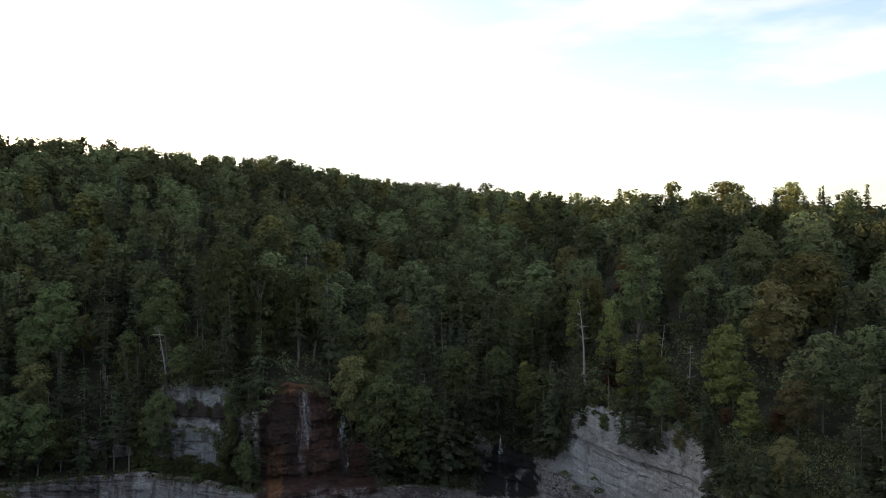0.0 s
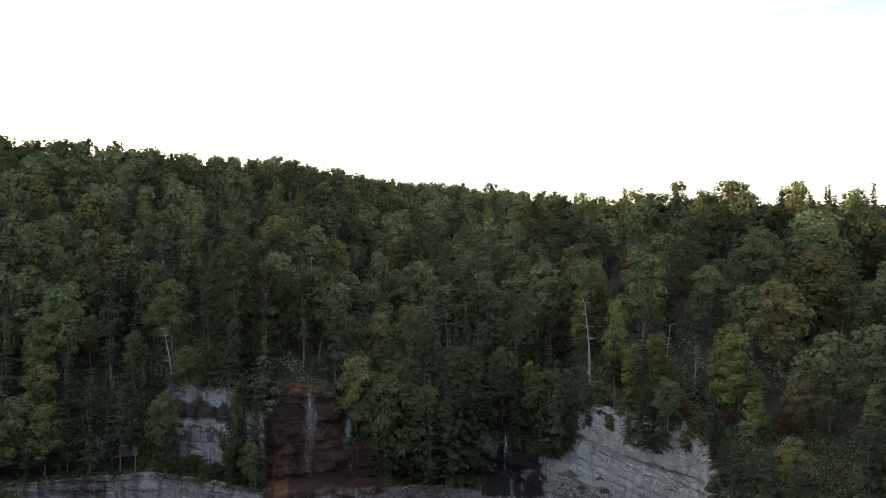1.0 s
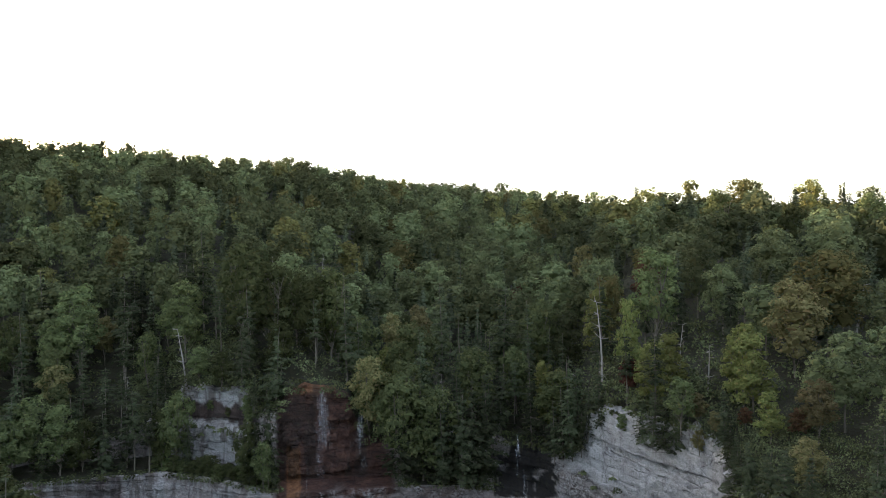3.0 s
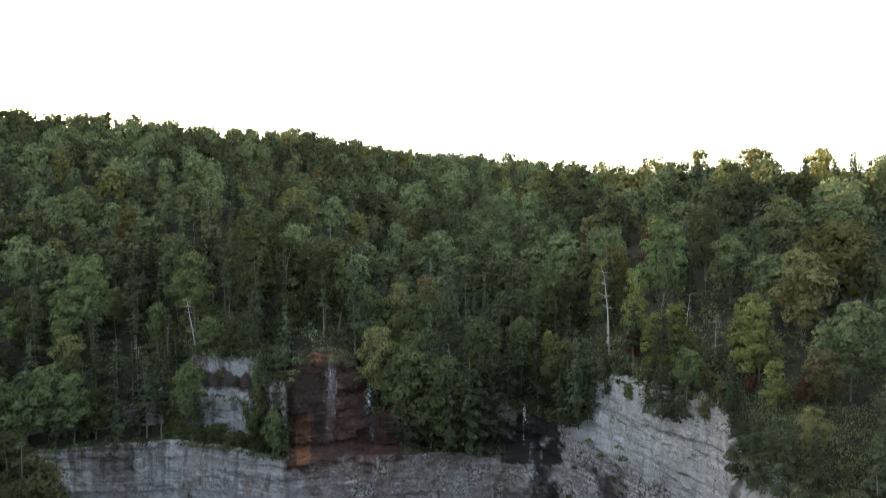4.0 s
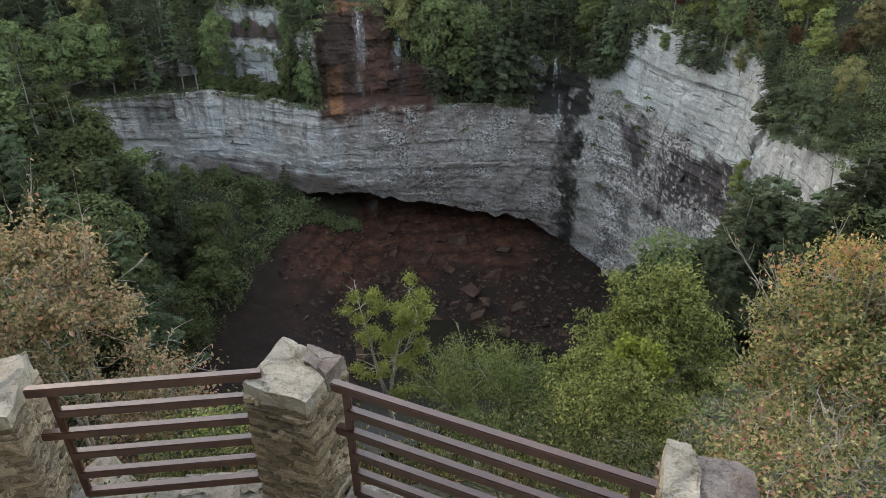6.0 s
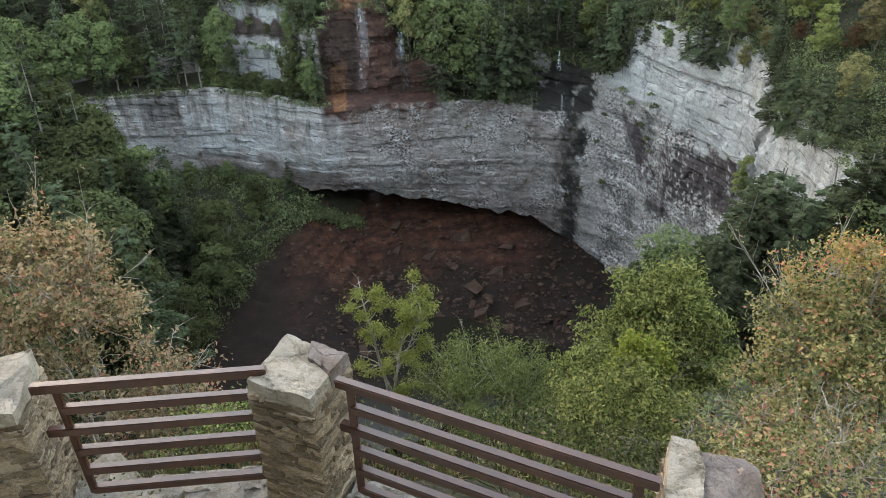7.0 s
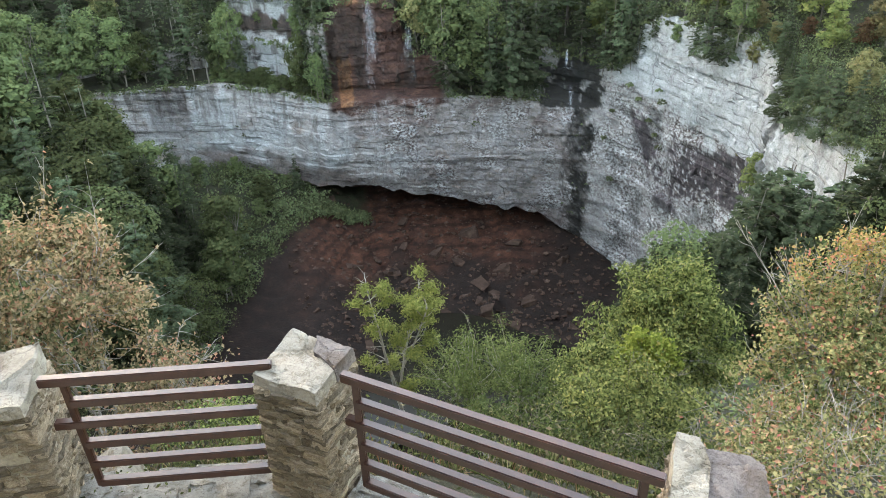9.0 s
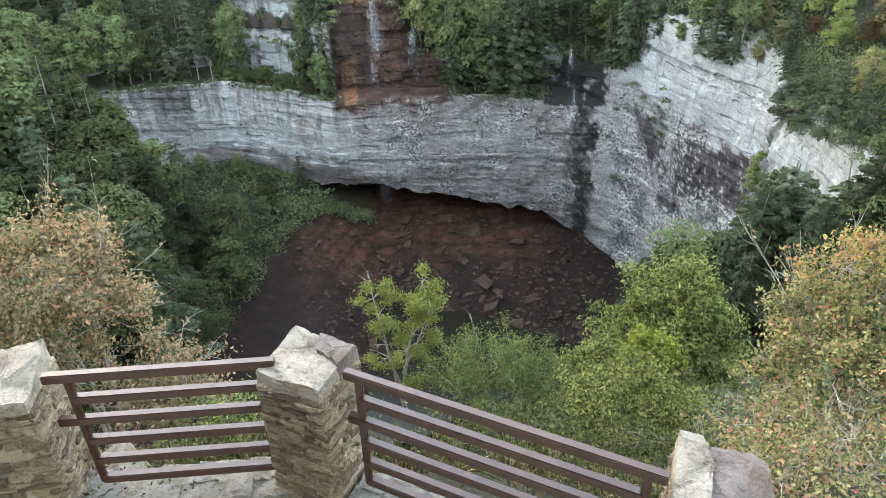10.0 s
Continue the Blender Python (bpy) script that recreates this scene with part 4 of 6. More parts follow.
def feature_trees():
    """Trees that stand out by colour or shape above the cliff."""
    rows = [(BROAD[4], 7.3, 148.5, 1.1, 0.95), (PINES[2], 3.1, 151.8, 1.0, 0.7), (BROAD[3], -6.7, 151.0, 0.95, 0.8), (BROAD[3], -13.3, 139.0, 0.95, 0.75),
            (BROAD[4], -25.2, 124.0, 0.95, 1.25), (BROAD[3], -21.7, 118.0, 0.8, 1.1), (BROAD[3], -16.5, 127.0, 0.66, 1.2), (PINES[2], 18.8, 172.0, 0.75, 0.8),
            (BROAD[5], -14.8, 172.0, 0.95, 1.1), (BROAD[4], 5.4, 188.0, 1.0, 0.9), (BROAD[4], 3.3, 189.0, 0.97, 0.9)]
    for k, (kind, a, d, s, w) in enumerate(rows):
        x, y, z = at_top(a, d)
        stand(kind, x, y, z - 0.4, s, 67.0 * k, 0.0, w)
    for k, (kind, a, d, s, w) in enumerate(((PINES[1], 15.3, 145.8, 1.2, 0.75), (PINES[0], 16.2, 146.4, 0.9, 0.85), (BROAD[1], 16.8, 148.5, 0.85, 0.85), (BROAD[0], 15.7, 144.8, 0.55, 0.9),
                                            (BROAD[0], 22.1, 160.5, 0.95, 0.9), (PINES[1], 21.3, 158.5, 0.7, 0.9), (BROAD[1], 23.2, 161.0, 0.85, 0.8))):
        x, y = polar(a, d)
        stand(kind, float(x), float(y), float(rim_z(a)) + 0.3, s, 51.0 * k, 0.0, w)
    for kind, a, d, s, turn in ((SNAGS[0], -11.3, 140.0, 1.45, 20), (SNAGS[1], 11.0, 228.0, 1.1, 80), (SNAGS[0], -17.2, 134.0, 0.75, 200), (SNAGS[1], 16.5, 178.0, 0.9, 140), (SNAGS[1], -29.0, 150.0, 1.0, 300),
                                (SNAGS[1], -15.6, 131.5, 0.95, 30), (SNAGS[0], -16.5, 130.5, 0.7, 90), (SNAGS[1], -19.2, 124.0, 0.85, 250), (SNAGS[0], -9.2, 147.0, 0.75, 10), (SNAGS[1], -3.2, 150.5, 1.1, 60),
                                (SNAGS[0], 1.2, 153.0, 0.9, 130), (SNAGS[1], 21.4, 170.0, 1.2, 190), (SNAGS[0], 25.5, 176.0, 0.8, 220)):
        x, y, z = at_top(a, d)
        stand(kind, x, y, z - 0.3, s, turn)


feature_trees()


def on_slope(a, rise, lift):
    """How far off the wooded slope, raised by lift, meets a line of sight."""
    for d in np.arange(float(cliff_d(a)) + 2.5, float(cliff_d(a)) + 120, 0.5):
        if float(far_z(np.array(float(a)), np.array(float(d)))) + lift >= EYE + d * math.tan(radians(rise)):
            return float(d)
    return float(cliff_d(a)) + 60.0


ACCENTS = [(BROAD[5], -25.4, -12.4, 0.32), (BROAD[3], -23.5, -12.1, 0.42), (BROAD[4], -26.6, -11.5, 0.5), (BROAD[5], -21.8, -12.4, 0.24), (BROAD[5], -9.6, -11.8, 0.3), (BROAD[4], -19.7, -13.2, 0.22),
           (BROAD[3], -15.3, -9.3, 0.7), (BROAD[3], -22.3, -8.9, 0.75), (BROAD[5], -13.4, -9.6, 0.5), (BROAD[4], -18.4, -12.2, 0.3)]
ACCENTS = [(kind, a, on_slope(a, rise, 8.5 * s), s) for kind, a, rise, s in ACCENTS]
for k_, (kind_, a_, d_, s_) in enumerate(ACCENTS):
    stand(kind_, *at_top(a_, d_), s_, 57.0 * k_, 0.0, 1.25)
FEATURES = [(a, d) for kind, a, d, s in ACCENTS] + [(7.7, 150), (3.1, 152), (-6.7, 151), (-13.5, 139), (-10.9, 140), (-25.2, 124), (-21.7, 118), (-16.5, 127), (-17.2, 134), (-14.8, 172), (18.8, 172), (5.4, 188), (3.3, 189), (11.0, 228), (-15.9, 131), (-19.2, 124), (-9.2, 147), (-3.2, 150), (1.2, 153), (21.4, 170), (25.5, 176)]


def hides_feature(a, d):
    """A tree here would stand in front of one that shows."""
    return any(abs(a - fa) * d * 0.01745 < 4.2 and fd - 20 < d < fd + 4 for fa, fd in FEATURES)


def plant_slope():
    """Single trees from the cliff's rim up to some 30 m behind it."""
    r = np.random.default_rng(3)
    for i, d_in in enumerate((1.5, 6.5, 12.5, 19.0, 26.0)):
        az = -37.0 + (i % 2) * 1.1
        while az < 43:
            d = float(cliff_d(az) + tier_back(az)) + d_in + 1.6 + r.normal() * 1.2
            step = math.degrees((4.6 if d_in < 3 else 6.8) / d)
            a = az + r.normal() * step * 0.2
            az += step
            if 6.6 < a < 9.3 and d_in < 8 or 9.2 < a < 14.3 and d_in < 7:
                continue
            small = hides_feature(a, d) and a < -18
            if hides_feature(a, d) and d_in > 3 and not (small and d_in < 8):
                continue
            x, y, z = at_top(a, d)
            s = (0.7 + 0.62 * r.random() ** 1.3) * ((0.8 if -9 < a < 9 else 0.55) if d_in < 3 else 0.88 if d_in < 8 else 1.05)
            s = s * 0.5 if small else s
            if a < -19.5 and d_in < 8 and r.random() < 0.7:
                stand(NEAR_TREES[int(r.random() * 2) * 2], x, y, z - 0.3, s * (1.3 if small else 0.95), r.random() * 360)
                continue
            stand(pick(r, 0.8 if small else 0.66 if a < -18 else 0.6 if d_in < 8 else 0.52), x, y, z - 0.3, s, r.random() * 360, 0.0, 1.15 if d_in < 8 else 1.0)


plant_slope()


def plant_ledge():
    """Trees along the ledge above the grey face, with gaps at the cascade and the bare blocks."""
    r = np.random.default_rng(5)
    for a in np.concatenate([np.arange(42, 23.6, -1.5), np.arange(41, 24.5, -2.0), np.arange(5.0, -2.4, -1.0), np.arange(4.6, -2.0, -1.6)]):
        d = float(cliff_d(a) + 1.0 + min(5.0, tier_back(a) * 0.6) * r.random())
        x, y = polar(a, d)
        kind = PINES[1] if a < 6 and r.random() < 0.7 else (*BROAD[:3], *PINES)[int(r.random() * 6)]
        stand(kind, float(x), float(y), float(rim_z(a)) - 0.2, (0.95 if a < 6 else 0.75) + 0.35 * r.random(), r.random() * 360, 0.0, 1.1)
    for a in np.arange(23.4, 15.2, -0.62):                      # low growth under the blocks
        d = float(cliff_d(a) + 2.0 + 2.5 * r.random())
        x, y = polar(a, d)
        stand(BROAD[int(r.random() * 2)], float(x), float(y), float(rim_z(a)) - 1.0, 0.24 + 0.14 * r.random(), r.random() * 360, 0.0, 1.5)


plant_ledge()


def plant_face():
    """Small trees rooted in the cliff's upper ledges and cracks."""
    rows = [(BROAD[3], -20.3, -44.0, 0.42), (BROAD[4], -18.9, -41.3, 0.14), (PINES[0], -8.3, -38, 0.75), (PINES[1], -9.0, -37, 0.7), (PINES[1], -9.7, -35, 0.62), (PINES[0], -10.2, -32, 0.5), (PINES[1], -7.6, -38, 0.7), (PINES[0], -8.8, -35, 0.9),
            (NEAR_TREES[0], -11.3, -28.6, 0.34), (NEAR_TREES[2], -14.4, -28.6, 0.42), (NEAR_TREES[0], -15.2, -27.4, 0.46), (NEAR_TREES[0], -16.1, -28.2, 0.5), (NEAR_TREES[0], -16.9, -27.6, 0.45), (NEAR_TREES[0], -17.3, -25.5, 0.36),
            (BROAD[1], -12.9, -28.5, 0.24), (BROAD[4], -18.6, -27.5, 0.26), (NEAR_TREES[0], -20.9, -30.5, 0.4), (NEAR_TREES[0], -21.6, -30, 0.45), (NEAR_TREES[0], -22.3, -29.5, 0.42), (NEAR_TREES[0], -21.2, -28, 0.4),
            (NEAR_TREES[0], -23.3, -28.5, 0.45), (NEAR_TREES[0], -24.4, -28, 0.5), (BROAD[1], 19.6, -32, 0.2), (BROAD[0], 20.9, -33.2, 0.22), (BROAD[1], 18.3, -32.8, 0.18), (BROAD[1], 22.1, -32, 0.3), (BROAD[0], 16.7, -34, 0.4), (PINES[1], 22.8, -35, 0.5)]
    for k, (kind, a, z, s) in enumerate(rows):
        x, y = polar(a, face_d(a, z) + 0.25)
        stand(kind, float(x), float(y), z, s, 73.0 * k, 0.0, 1.15)


plant_face()


def plant_floor():
    """Trees on the talus to one side, and on the nearer slope to the other."""
    r = np.random.default_rng(8)
    for d in (92, 101, 110, 118, 125, 131, 137, 142, 147, 152):
        for a in np.arange(13.5, 44, math.degrees(6.4 / d)):
            az = a + r.normal() * 0.6
            if d < bank_d(az) or d > cliff_d(az) - 6:
                continue
            x, y = polar(az, d + r.normal() * 2)
            z = float(near_z(np.array(az), np.array(float(d))))
            tall = EYE + d * math.tan(radians(float(table(az, [(14, -25), (16, -24), (18, -22.6), (20, -22.2), (22, -23.2), (24, -23), (26, -21.4), (29, -20.6), (31, -18.5), (33, -15), (38, -13), (45, -12)])) - 2.2 * r.random())) - z
            stand(NEAR_TREES[1 if r.random() < 0.6 else 2] if az > 28 and d < 126 else (*BROAD[:3], *BROAD[:3], *PINES)[int(r.random() * 9)], float(x), float(y), z, min(0.95 if az < 30 else 1.6, max(0.3, tall / 16)), r.random() * 360, 0.0, 1.15)
    for a, d, s in ((24.3, 128.0, 0.95), (26.2, 118.0, 0.6)):
        x, y = polar(a, d)
        stand(SNAGS[1], float(x), float(y), float(near_z(np.array(a), np.array(d))), s, 70 * a)
    for d in (56, 63, 70, 78, 88):
        for a in np.arange(-10.5, -42, -math.degrees(5.6 / d)):
            az = a + r.normal() * 0.5
            if d > cliff_d(az) - 4 or (az > -14 and d > 64) or (az > -19 and d > 74):
                continue
            x, y = polar(az, d + r.normal() * 1.5)
            z = float(near_z(np.array(az), np.array(float(d))))
            room = EYE + d * math.tan(radians(float(table(az, [(-44, -11), (-31, -14), (-28, -20), (-26.5, -24.5), (-20, -24), (-17, -27.5), (-11, -30)])))) - z
            s = min(0.55 + 0.25 * r.random() + (0.25 if az < -27 else 0), room / 17.0)
            if s > 0.3:
                stand(NEAR_TREES[int(r.random() * 3)] if d < 72 and az > -32 else pick(r, 0.95), float(x), float(y), z, s, r.random() * 360, 0.0, 1.15)


plant_floor()


def plant_foot():
    """Dark hemlocks and bushes grown up in front of the pale wall's foot."""
    for k, (a, d, top_el) in enumerate(((-20.6, 62, -23.6), (-21.5, 66, -22.4), (-22.4, 64, -22.0), (-23.3, 68, -21.9), (-24.3, 66, -22.6), (-25.3, 62, -23.4), (-21.9, 73, -22.4), (-26.4, 70, -22.4),
                                        (-12.6, 58, -30.4), (-13.9, 60, -29.0), (-15.3, 60, -28.2), (-16.7, 62, -28.4), (-18.2, 60, -27.6), (-19.3, 58, -27.2), (-27.6, 66, -21.0), (-28.8, 62, -19.5), (-30.2, 64, -17.0))):
        x, y = polar(a, d)
        z = float(near_z(np.array(float(a)), np.array(float(d))))
        tall = EYE + d * math.tan(radians(top_el)) - z
        stand(NEAR_TREES[k % 2 * 2], float(x), float(y), z, tall / (18, 17)[k % 2], 40.0 * k, 0.0, 1.25 if k < 8 else 1.3)


plant_foot()
for k_, keep in enumerate(BROAD + PINES + SNAGS + NEAR_TREES):            # the patterns themselves stand in the woods behind the rim
    keep.matrix_basis = pose(*at_top(-30.0 + 5.0 * k_, 212.0))


def far_woods():
    """The joined woods behind, up to the ridge; one number a tree sets its tint."""
    r = np.random.default_rng(9)
    near_kinds = [broadleaf_shape(101 + k, 1.0, 0.6, 18, 40, 0.05, 0.25, 3, heart=0.66) for k in range(4)] + [conifer_shape(111 + k, 1.0, 0.42, 11, 0.038, (0.12, 0.2, 0.4)[k], 0.15, (0.97, 0.9, 0.6)[k], 110, 3, 0.009) for k in range(3)]
    mid_kinds = [broadleaf_shape(151 + k, 1.0, 0.58, 26, 105, 0.028, 0.25, 3, heart=0.6) for k in range(4)] + [conifer_shape(161 + k, 1.0, 0.42, 13, 0.03, (0.12, 0.2, 0.4)[k], 0.15, (0.97, 0.9, 0.6)[k], 190, 3, 0.008) for k in range(3)]
    far_kinds = [broadleaf_shape(121 + k, 1.0, 0.7, 12, 30, 0.058, 0.16, 3, 0.15, 0.45, 0.72) for k in range(4)] + [conifer_shape(131 + k, 1.0, 0.45, 12, 0.036, 0.2, 0.12, 0.8, 66, 3, 0.018) for k in range(3)]
    low_kinds = [broadleaf_shape(141 + k, 1.0, 0.75, 8, 14, 0.08, 0.1, 3, 0.1, 0.5, 0.75)[1][0] for k in range(3)]
    crowns, wood = {"leaf": [], "needle": [], "olive": []}, []
    for d_in in np.concatenate([np.arange(33, 110, 8.0), np.arange(110, 345, 10.0)]):
        az = -39.0 + r.random()
        gap = 7.8 if d_in < 110 else 9.6
        while az < 45:
            d = float(cliff_d(az) + tier_back(az)) + d_in + r.normal() * 1.8
            step = math.degrees(gap / d)
            a = az + r.normal() * step * 0.13
            az += step
            if d > ridge_d(a) + 14 or d_in < 60 and hides_feature(a, d):
                continue
            edge = abs(d - ridge_d(a)) < 16
            h = 12.5 + 2.5 * r.random() if edge and a > -9 else 11.0 + 7.0 * r.random() ** 1.3
            pine = r.random() < 0.42 + (0.3 if a < -9.5 and edge else 0.1 if a < -9.5 else -0.3 if d_in > 130 else 0)
            k = int(4 + r.integers(0, 3) if pine else r.integers(0, 4))
            (wv, wf), (v, f) = (mid_kinds if d < 176 or a < -9 and d > ridge_d(a) - 24 else near_kinds if d_in < 100 else far_kinds)[k]
            t, w = r.random() * 6.3, h * (0.85 + 0.4 * r.random())
            rot = np.array([[math.cos(t) * w, -math.sin(t) * w, 0], [math.sin(t) * w, math.cos(t) * w, 0], [0, 0, h]])
            p = np.array(at_top(a, d))
            # right ridge-top crowns are olive more often: sunlight put into their colour
            sun_tinted = a < -9 and d > ridge_d(a) - 22
            key = "olive" if sun_tinted and r.random() < 0.3 else "needle" if pine else "olive" if r.random() < 0.13 else "leaf"
            crowns[key].append((v @ rot.T + p, r.random()))
            if d_in < 70:
                wood.append(tube([p - (0, 0, 1), p + (0, 0, h * 0.45), p + (0, 0, h * 0.9)], [0.2, 0.15, 0.05], 3))
    for a, back, h, w in ((-3.5, -4.0, 19.0, 17.0), (-5.0, -6.0, 15.0, 15.0), (25.2, -2.0, 17.0, 15.0), (13.6, -3.0, 17.0, 17.0), (-18.0, -3.0, 17.0, 13.0)):
        p = np.array(at_top(a, float(ridge_d(a)) + back))
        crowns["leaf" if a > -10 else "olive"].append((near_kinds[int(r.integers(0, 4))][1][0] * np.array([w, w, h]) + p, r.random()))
    az = -42.0
    while az < 46:                                               # low growth closes the ridge
        step = math.degrees(3.4 / float(ridge_d(az)))
        for back in ((-24.0, -16.0, -9.0, -2.0, 5.0) if az < -8 else (-9.0, -2.0, 5.0)):
            t, h, w = r.random() * 6.3, (9.5 if az < -8 else 8.5) + 2.0 * r.random(), 11 + 4 * r.random()
            rot = np.array([[math.cos(t) * w, -math.sin(t) * w, 0], [math.sin(t) * w, math.cos(t) * w, 0], [0, 0, h]])
            p = np.array(at_top(az + step * r.random(), float(ridge_d(az)) + back)) - (0, 0, 1.8)
            crowns["leaf" if r.random() < 0.8 else "olive"].append((low_kinds[int(r.integers(0, 3))] @ rot.T + p, r.random()))
        az += step
    for d_in in (13, 20, 27, 35):                                # unseen trees added at the overlook's back, to cut its sky light
        for a in np.arange(98, 263, math.degrees(6.5 / d_in)):
            t, h, w = r.random() * 6.3, 12 + 5 * r.random(), 14 + 4 * r.random()
            (wv, wf), (v, f) = far_kinds[int(r.integers(0, 4))]
            x, y = polar(a + r.normal(), d_in + r.normal())
            rot = np.array([[math.cos(t) * w, -math.sin(t) * w, 0], [math.sin(t) * w, math.cos(t) * w, 0], [0, 0, h]])
            p = np.array([x, y, -0.3])
            crowns["leaf"].append((v @ rot.T + p, r.random()))
            wood.append(tube([p - (0, 0, 1), p + (0, 0, h * 0.45), p + (0, 0, h * 0.9)], [0.2, 0.15, 0.05], 3))
    top = tagged(new("woods"), "dense mixed green woods up to the ridge", "woods", kind="stuff")
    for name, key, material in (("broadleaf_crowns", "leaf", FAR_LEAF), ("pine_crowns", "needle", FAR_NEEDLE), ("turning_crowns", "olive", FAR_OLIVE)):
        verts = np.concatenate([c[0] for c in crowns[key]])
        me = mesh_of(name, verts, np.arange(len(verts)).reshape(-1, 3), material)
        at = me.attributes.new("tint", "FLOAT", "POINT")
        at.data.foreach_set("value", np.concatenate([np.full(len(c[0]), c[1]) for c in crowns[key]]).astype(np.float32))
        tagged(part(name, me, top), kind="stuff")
    tagged(part("trunks", mesh_of("trunks", *join(wood), BARK), top), kind="stuff")


far_woods()


def undergrowth():
    """Low leafy growth along the rims and between the trees, joined."""
    r = np.random.default_rng(17)
    spots = []
    for a in np.arange(-36, 43, 0.42):
        for k in range(2):
            d_in = (-0.9, 2.0)[k] + r.random() * 2.2
            if 11.2 < a < 12.7 and d_in < 3 or 17 < a < 21.4 and k == 0 and r.random() < 0.5:
                continue
            spots.append((*at_top(a + r.normal() * 0.2, float(cliff_d(a) + tier_back(a)) + 1.6 + d_in), 0.8 + 0.9 * r.random()))
    for a in np.concatenate([np.arange(42, 14.3, -0.25), np.arange(5.0, -3, -0.3)]):
        x, y = polar(a, float(cliff_d(a)) + 0.3 + 4.5 * r.random() ** 1.5)
        spots.append((float(x), float(y), float(rim_z(a)) - 0.1, 0.8 + 0.9 * r.random()))
    for _ in range(900):
        a, d_in = r.uniform(-36, 43), r.uniform(6, 50)
        if 10 < a < 14 and d_in < 9:
            continue
        spots.append((*at_top(a, float(cliff_d(a) + tier_back(a)) + d_in), 1.4 + 1.2 * r.random()))
    for _ in range(350):
        a = r.uniform(-38, 45)
        spots.append((*at_top(a, float(cliff_d(a) + tier_back(a)) + r.uniform(30, 130)), 2.0 + 1.4 * r.random()))
    for _ in range(250):
        a = r.uniform(14, 47)
        spots.append((*at_top(a, float(cliff_d(a) + tier_back(a)) + r.uniform(60, 225)), 3.0 + 1.6 * r.random()))
    for _ in range(700):
        a = (r.uniform(14.6, 25), r.uniform(-34, -9))[int(r.random() < 0.5)]
        spots.append((*at_top(a, float(cliff_d(a) + tier_back(a)) + r.uniform(3, 26)), 1.1 + 1.2 * r.random()))
    for _ in range(1500):
        a, d = r.uniform(12.5, 45), r.uniform(70, 162)
        if d < bank_d(a) - 2 or d > cliff_d(a) + 1:
            continue
        x, y = polar(a, d)
        spots.append((float(x), float(y), float(near_z(np.array(a), np.array(d))), 1.2 + 1.6 * r.random()))
    for _ in range(420):
        a = r.uniform(12.8, 25)
        d = float(bank_d(a)) - 3 + (float(cliff_d(a)) + 4 - float(bank_d(a))) * r.random()
        x, y = polar(a, d)
        spots.append((float(x), float(y), float(near_z(np.array(a), np.array(d))), 1.2 + 1.3 * r.random()))
    for _ in range(420):
        a, d = r.uniform(-44, -7), r.uniform(16, 92)
        if d > cliff_d(a) - 3 or a > -13 and d > 58:
            continue
        x, y = polar(a, d)
        spots.append((float(x), float(y), float(near_z(np.array(a), np.array(d))), 0.9 + 1.2 * r.random()))
    for a, z in ((-9.8, -38), (-10.6, -40), (-11.6, -43), (-12.2, -45), (-12.6, -47), (-8.6, -44), (-8.2, -50), (-9.0, -58), (-12.1, -36.8), (-12.5, -38.6),
                 (-19.8, -44), (-20.0, -47), (-5.6, -58), (-6.4, -62), (-5.2, -66), (-6.2, -48), (-5.8, -50.5), (-6.5, -53), (-6.1, -55.5), (-6.7, -58.5), (-6.0, -61), (-6.6, -64), (-6.9, -66.5), (-5.9, -68), (-7.1, -61), (-5.4, -54), (22.4, -52), (22.0, -54), (7.0, -47.5), (6.4, -47.8), (2.6, -49), (17.5, -66), (16.0, -65), (18.8, -67), (20.5, -68)):
        x, y = polar(a, float(cliff_d(a)) - 0.4)
        spots.append((float(x), float(y), z, 0.5 + 0.7 * r.random()))
    for a in np.arange(17.2, 21.4, 0.33):                        # growth on the step across the blocks
        x, y = polar(a, float(cliff_d(a) + tier_back(a)) + 0.6)
        spots.append((float(x), float(y), -35.0 + 1.2 * r.normal(), 0.5 + 0.6 * r.random()))
    pos, out, tint, size = [], [], [], []
    for x, y, z, s in spots:
        near = math.hypot(x, y) < 114
        n = 100 if near else 42
        size.append(np.full(n, 0.24 if near else 0.42))
        v = r.normal(size=(n, 3))
        v /= np.linalg.norm(v, axis=1, keepdims=True)
        v[:, 2] = np.abs(v[:, 2])
        lump = 0.55 + 0.45 * r.random((n, 1))
        pos.append(np.array([x, y, z]) + v * lump * s * np.array([1.1, 1.1, 0.9]))
        out.append(v)
        tint.append(np.full(n * 3, r.random()))
    v, f = leaf_tris(np.concatenate(pos), np.concatenate(size), r, 0.3, np.concatenate(out), 0.7)
    me = mesh_of("undergrowth", v, f, FAR_LEAF)
    at = me.attributes.new("tint", "FLOAT", "POINT")
    at.data.foreach_set("value", np.concatenate(tint).astype(np.float32))
    tagged(new("undergrowth", me), "low green undergrowth along the rims and slopes", "undergrowth", kind="stuff")


undergrowth()

# ---- the overlook: stone posts, rails and low wall ----


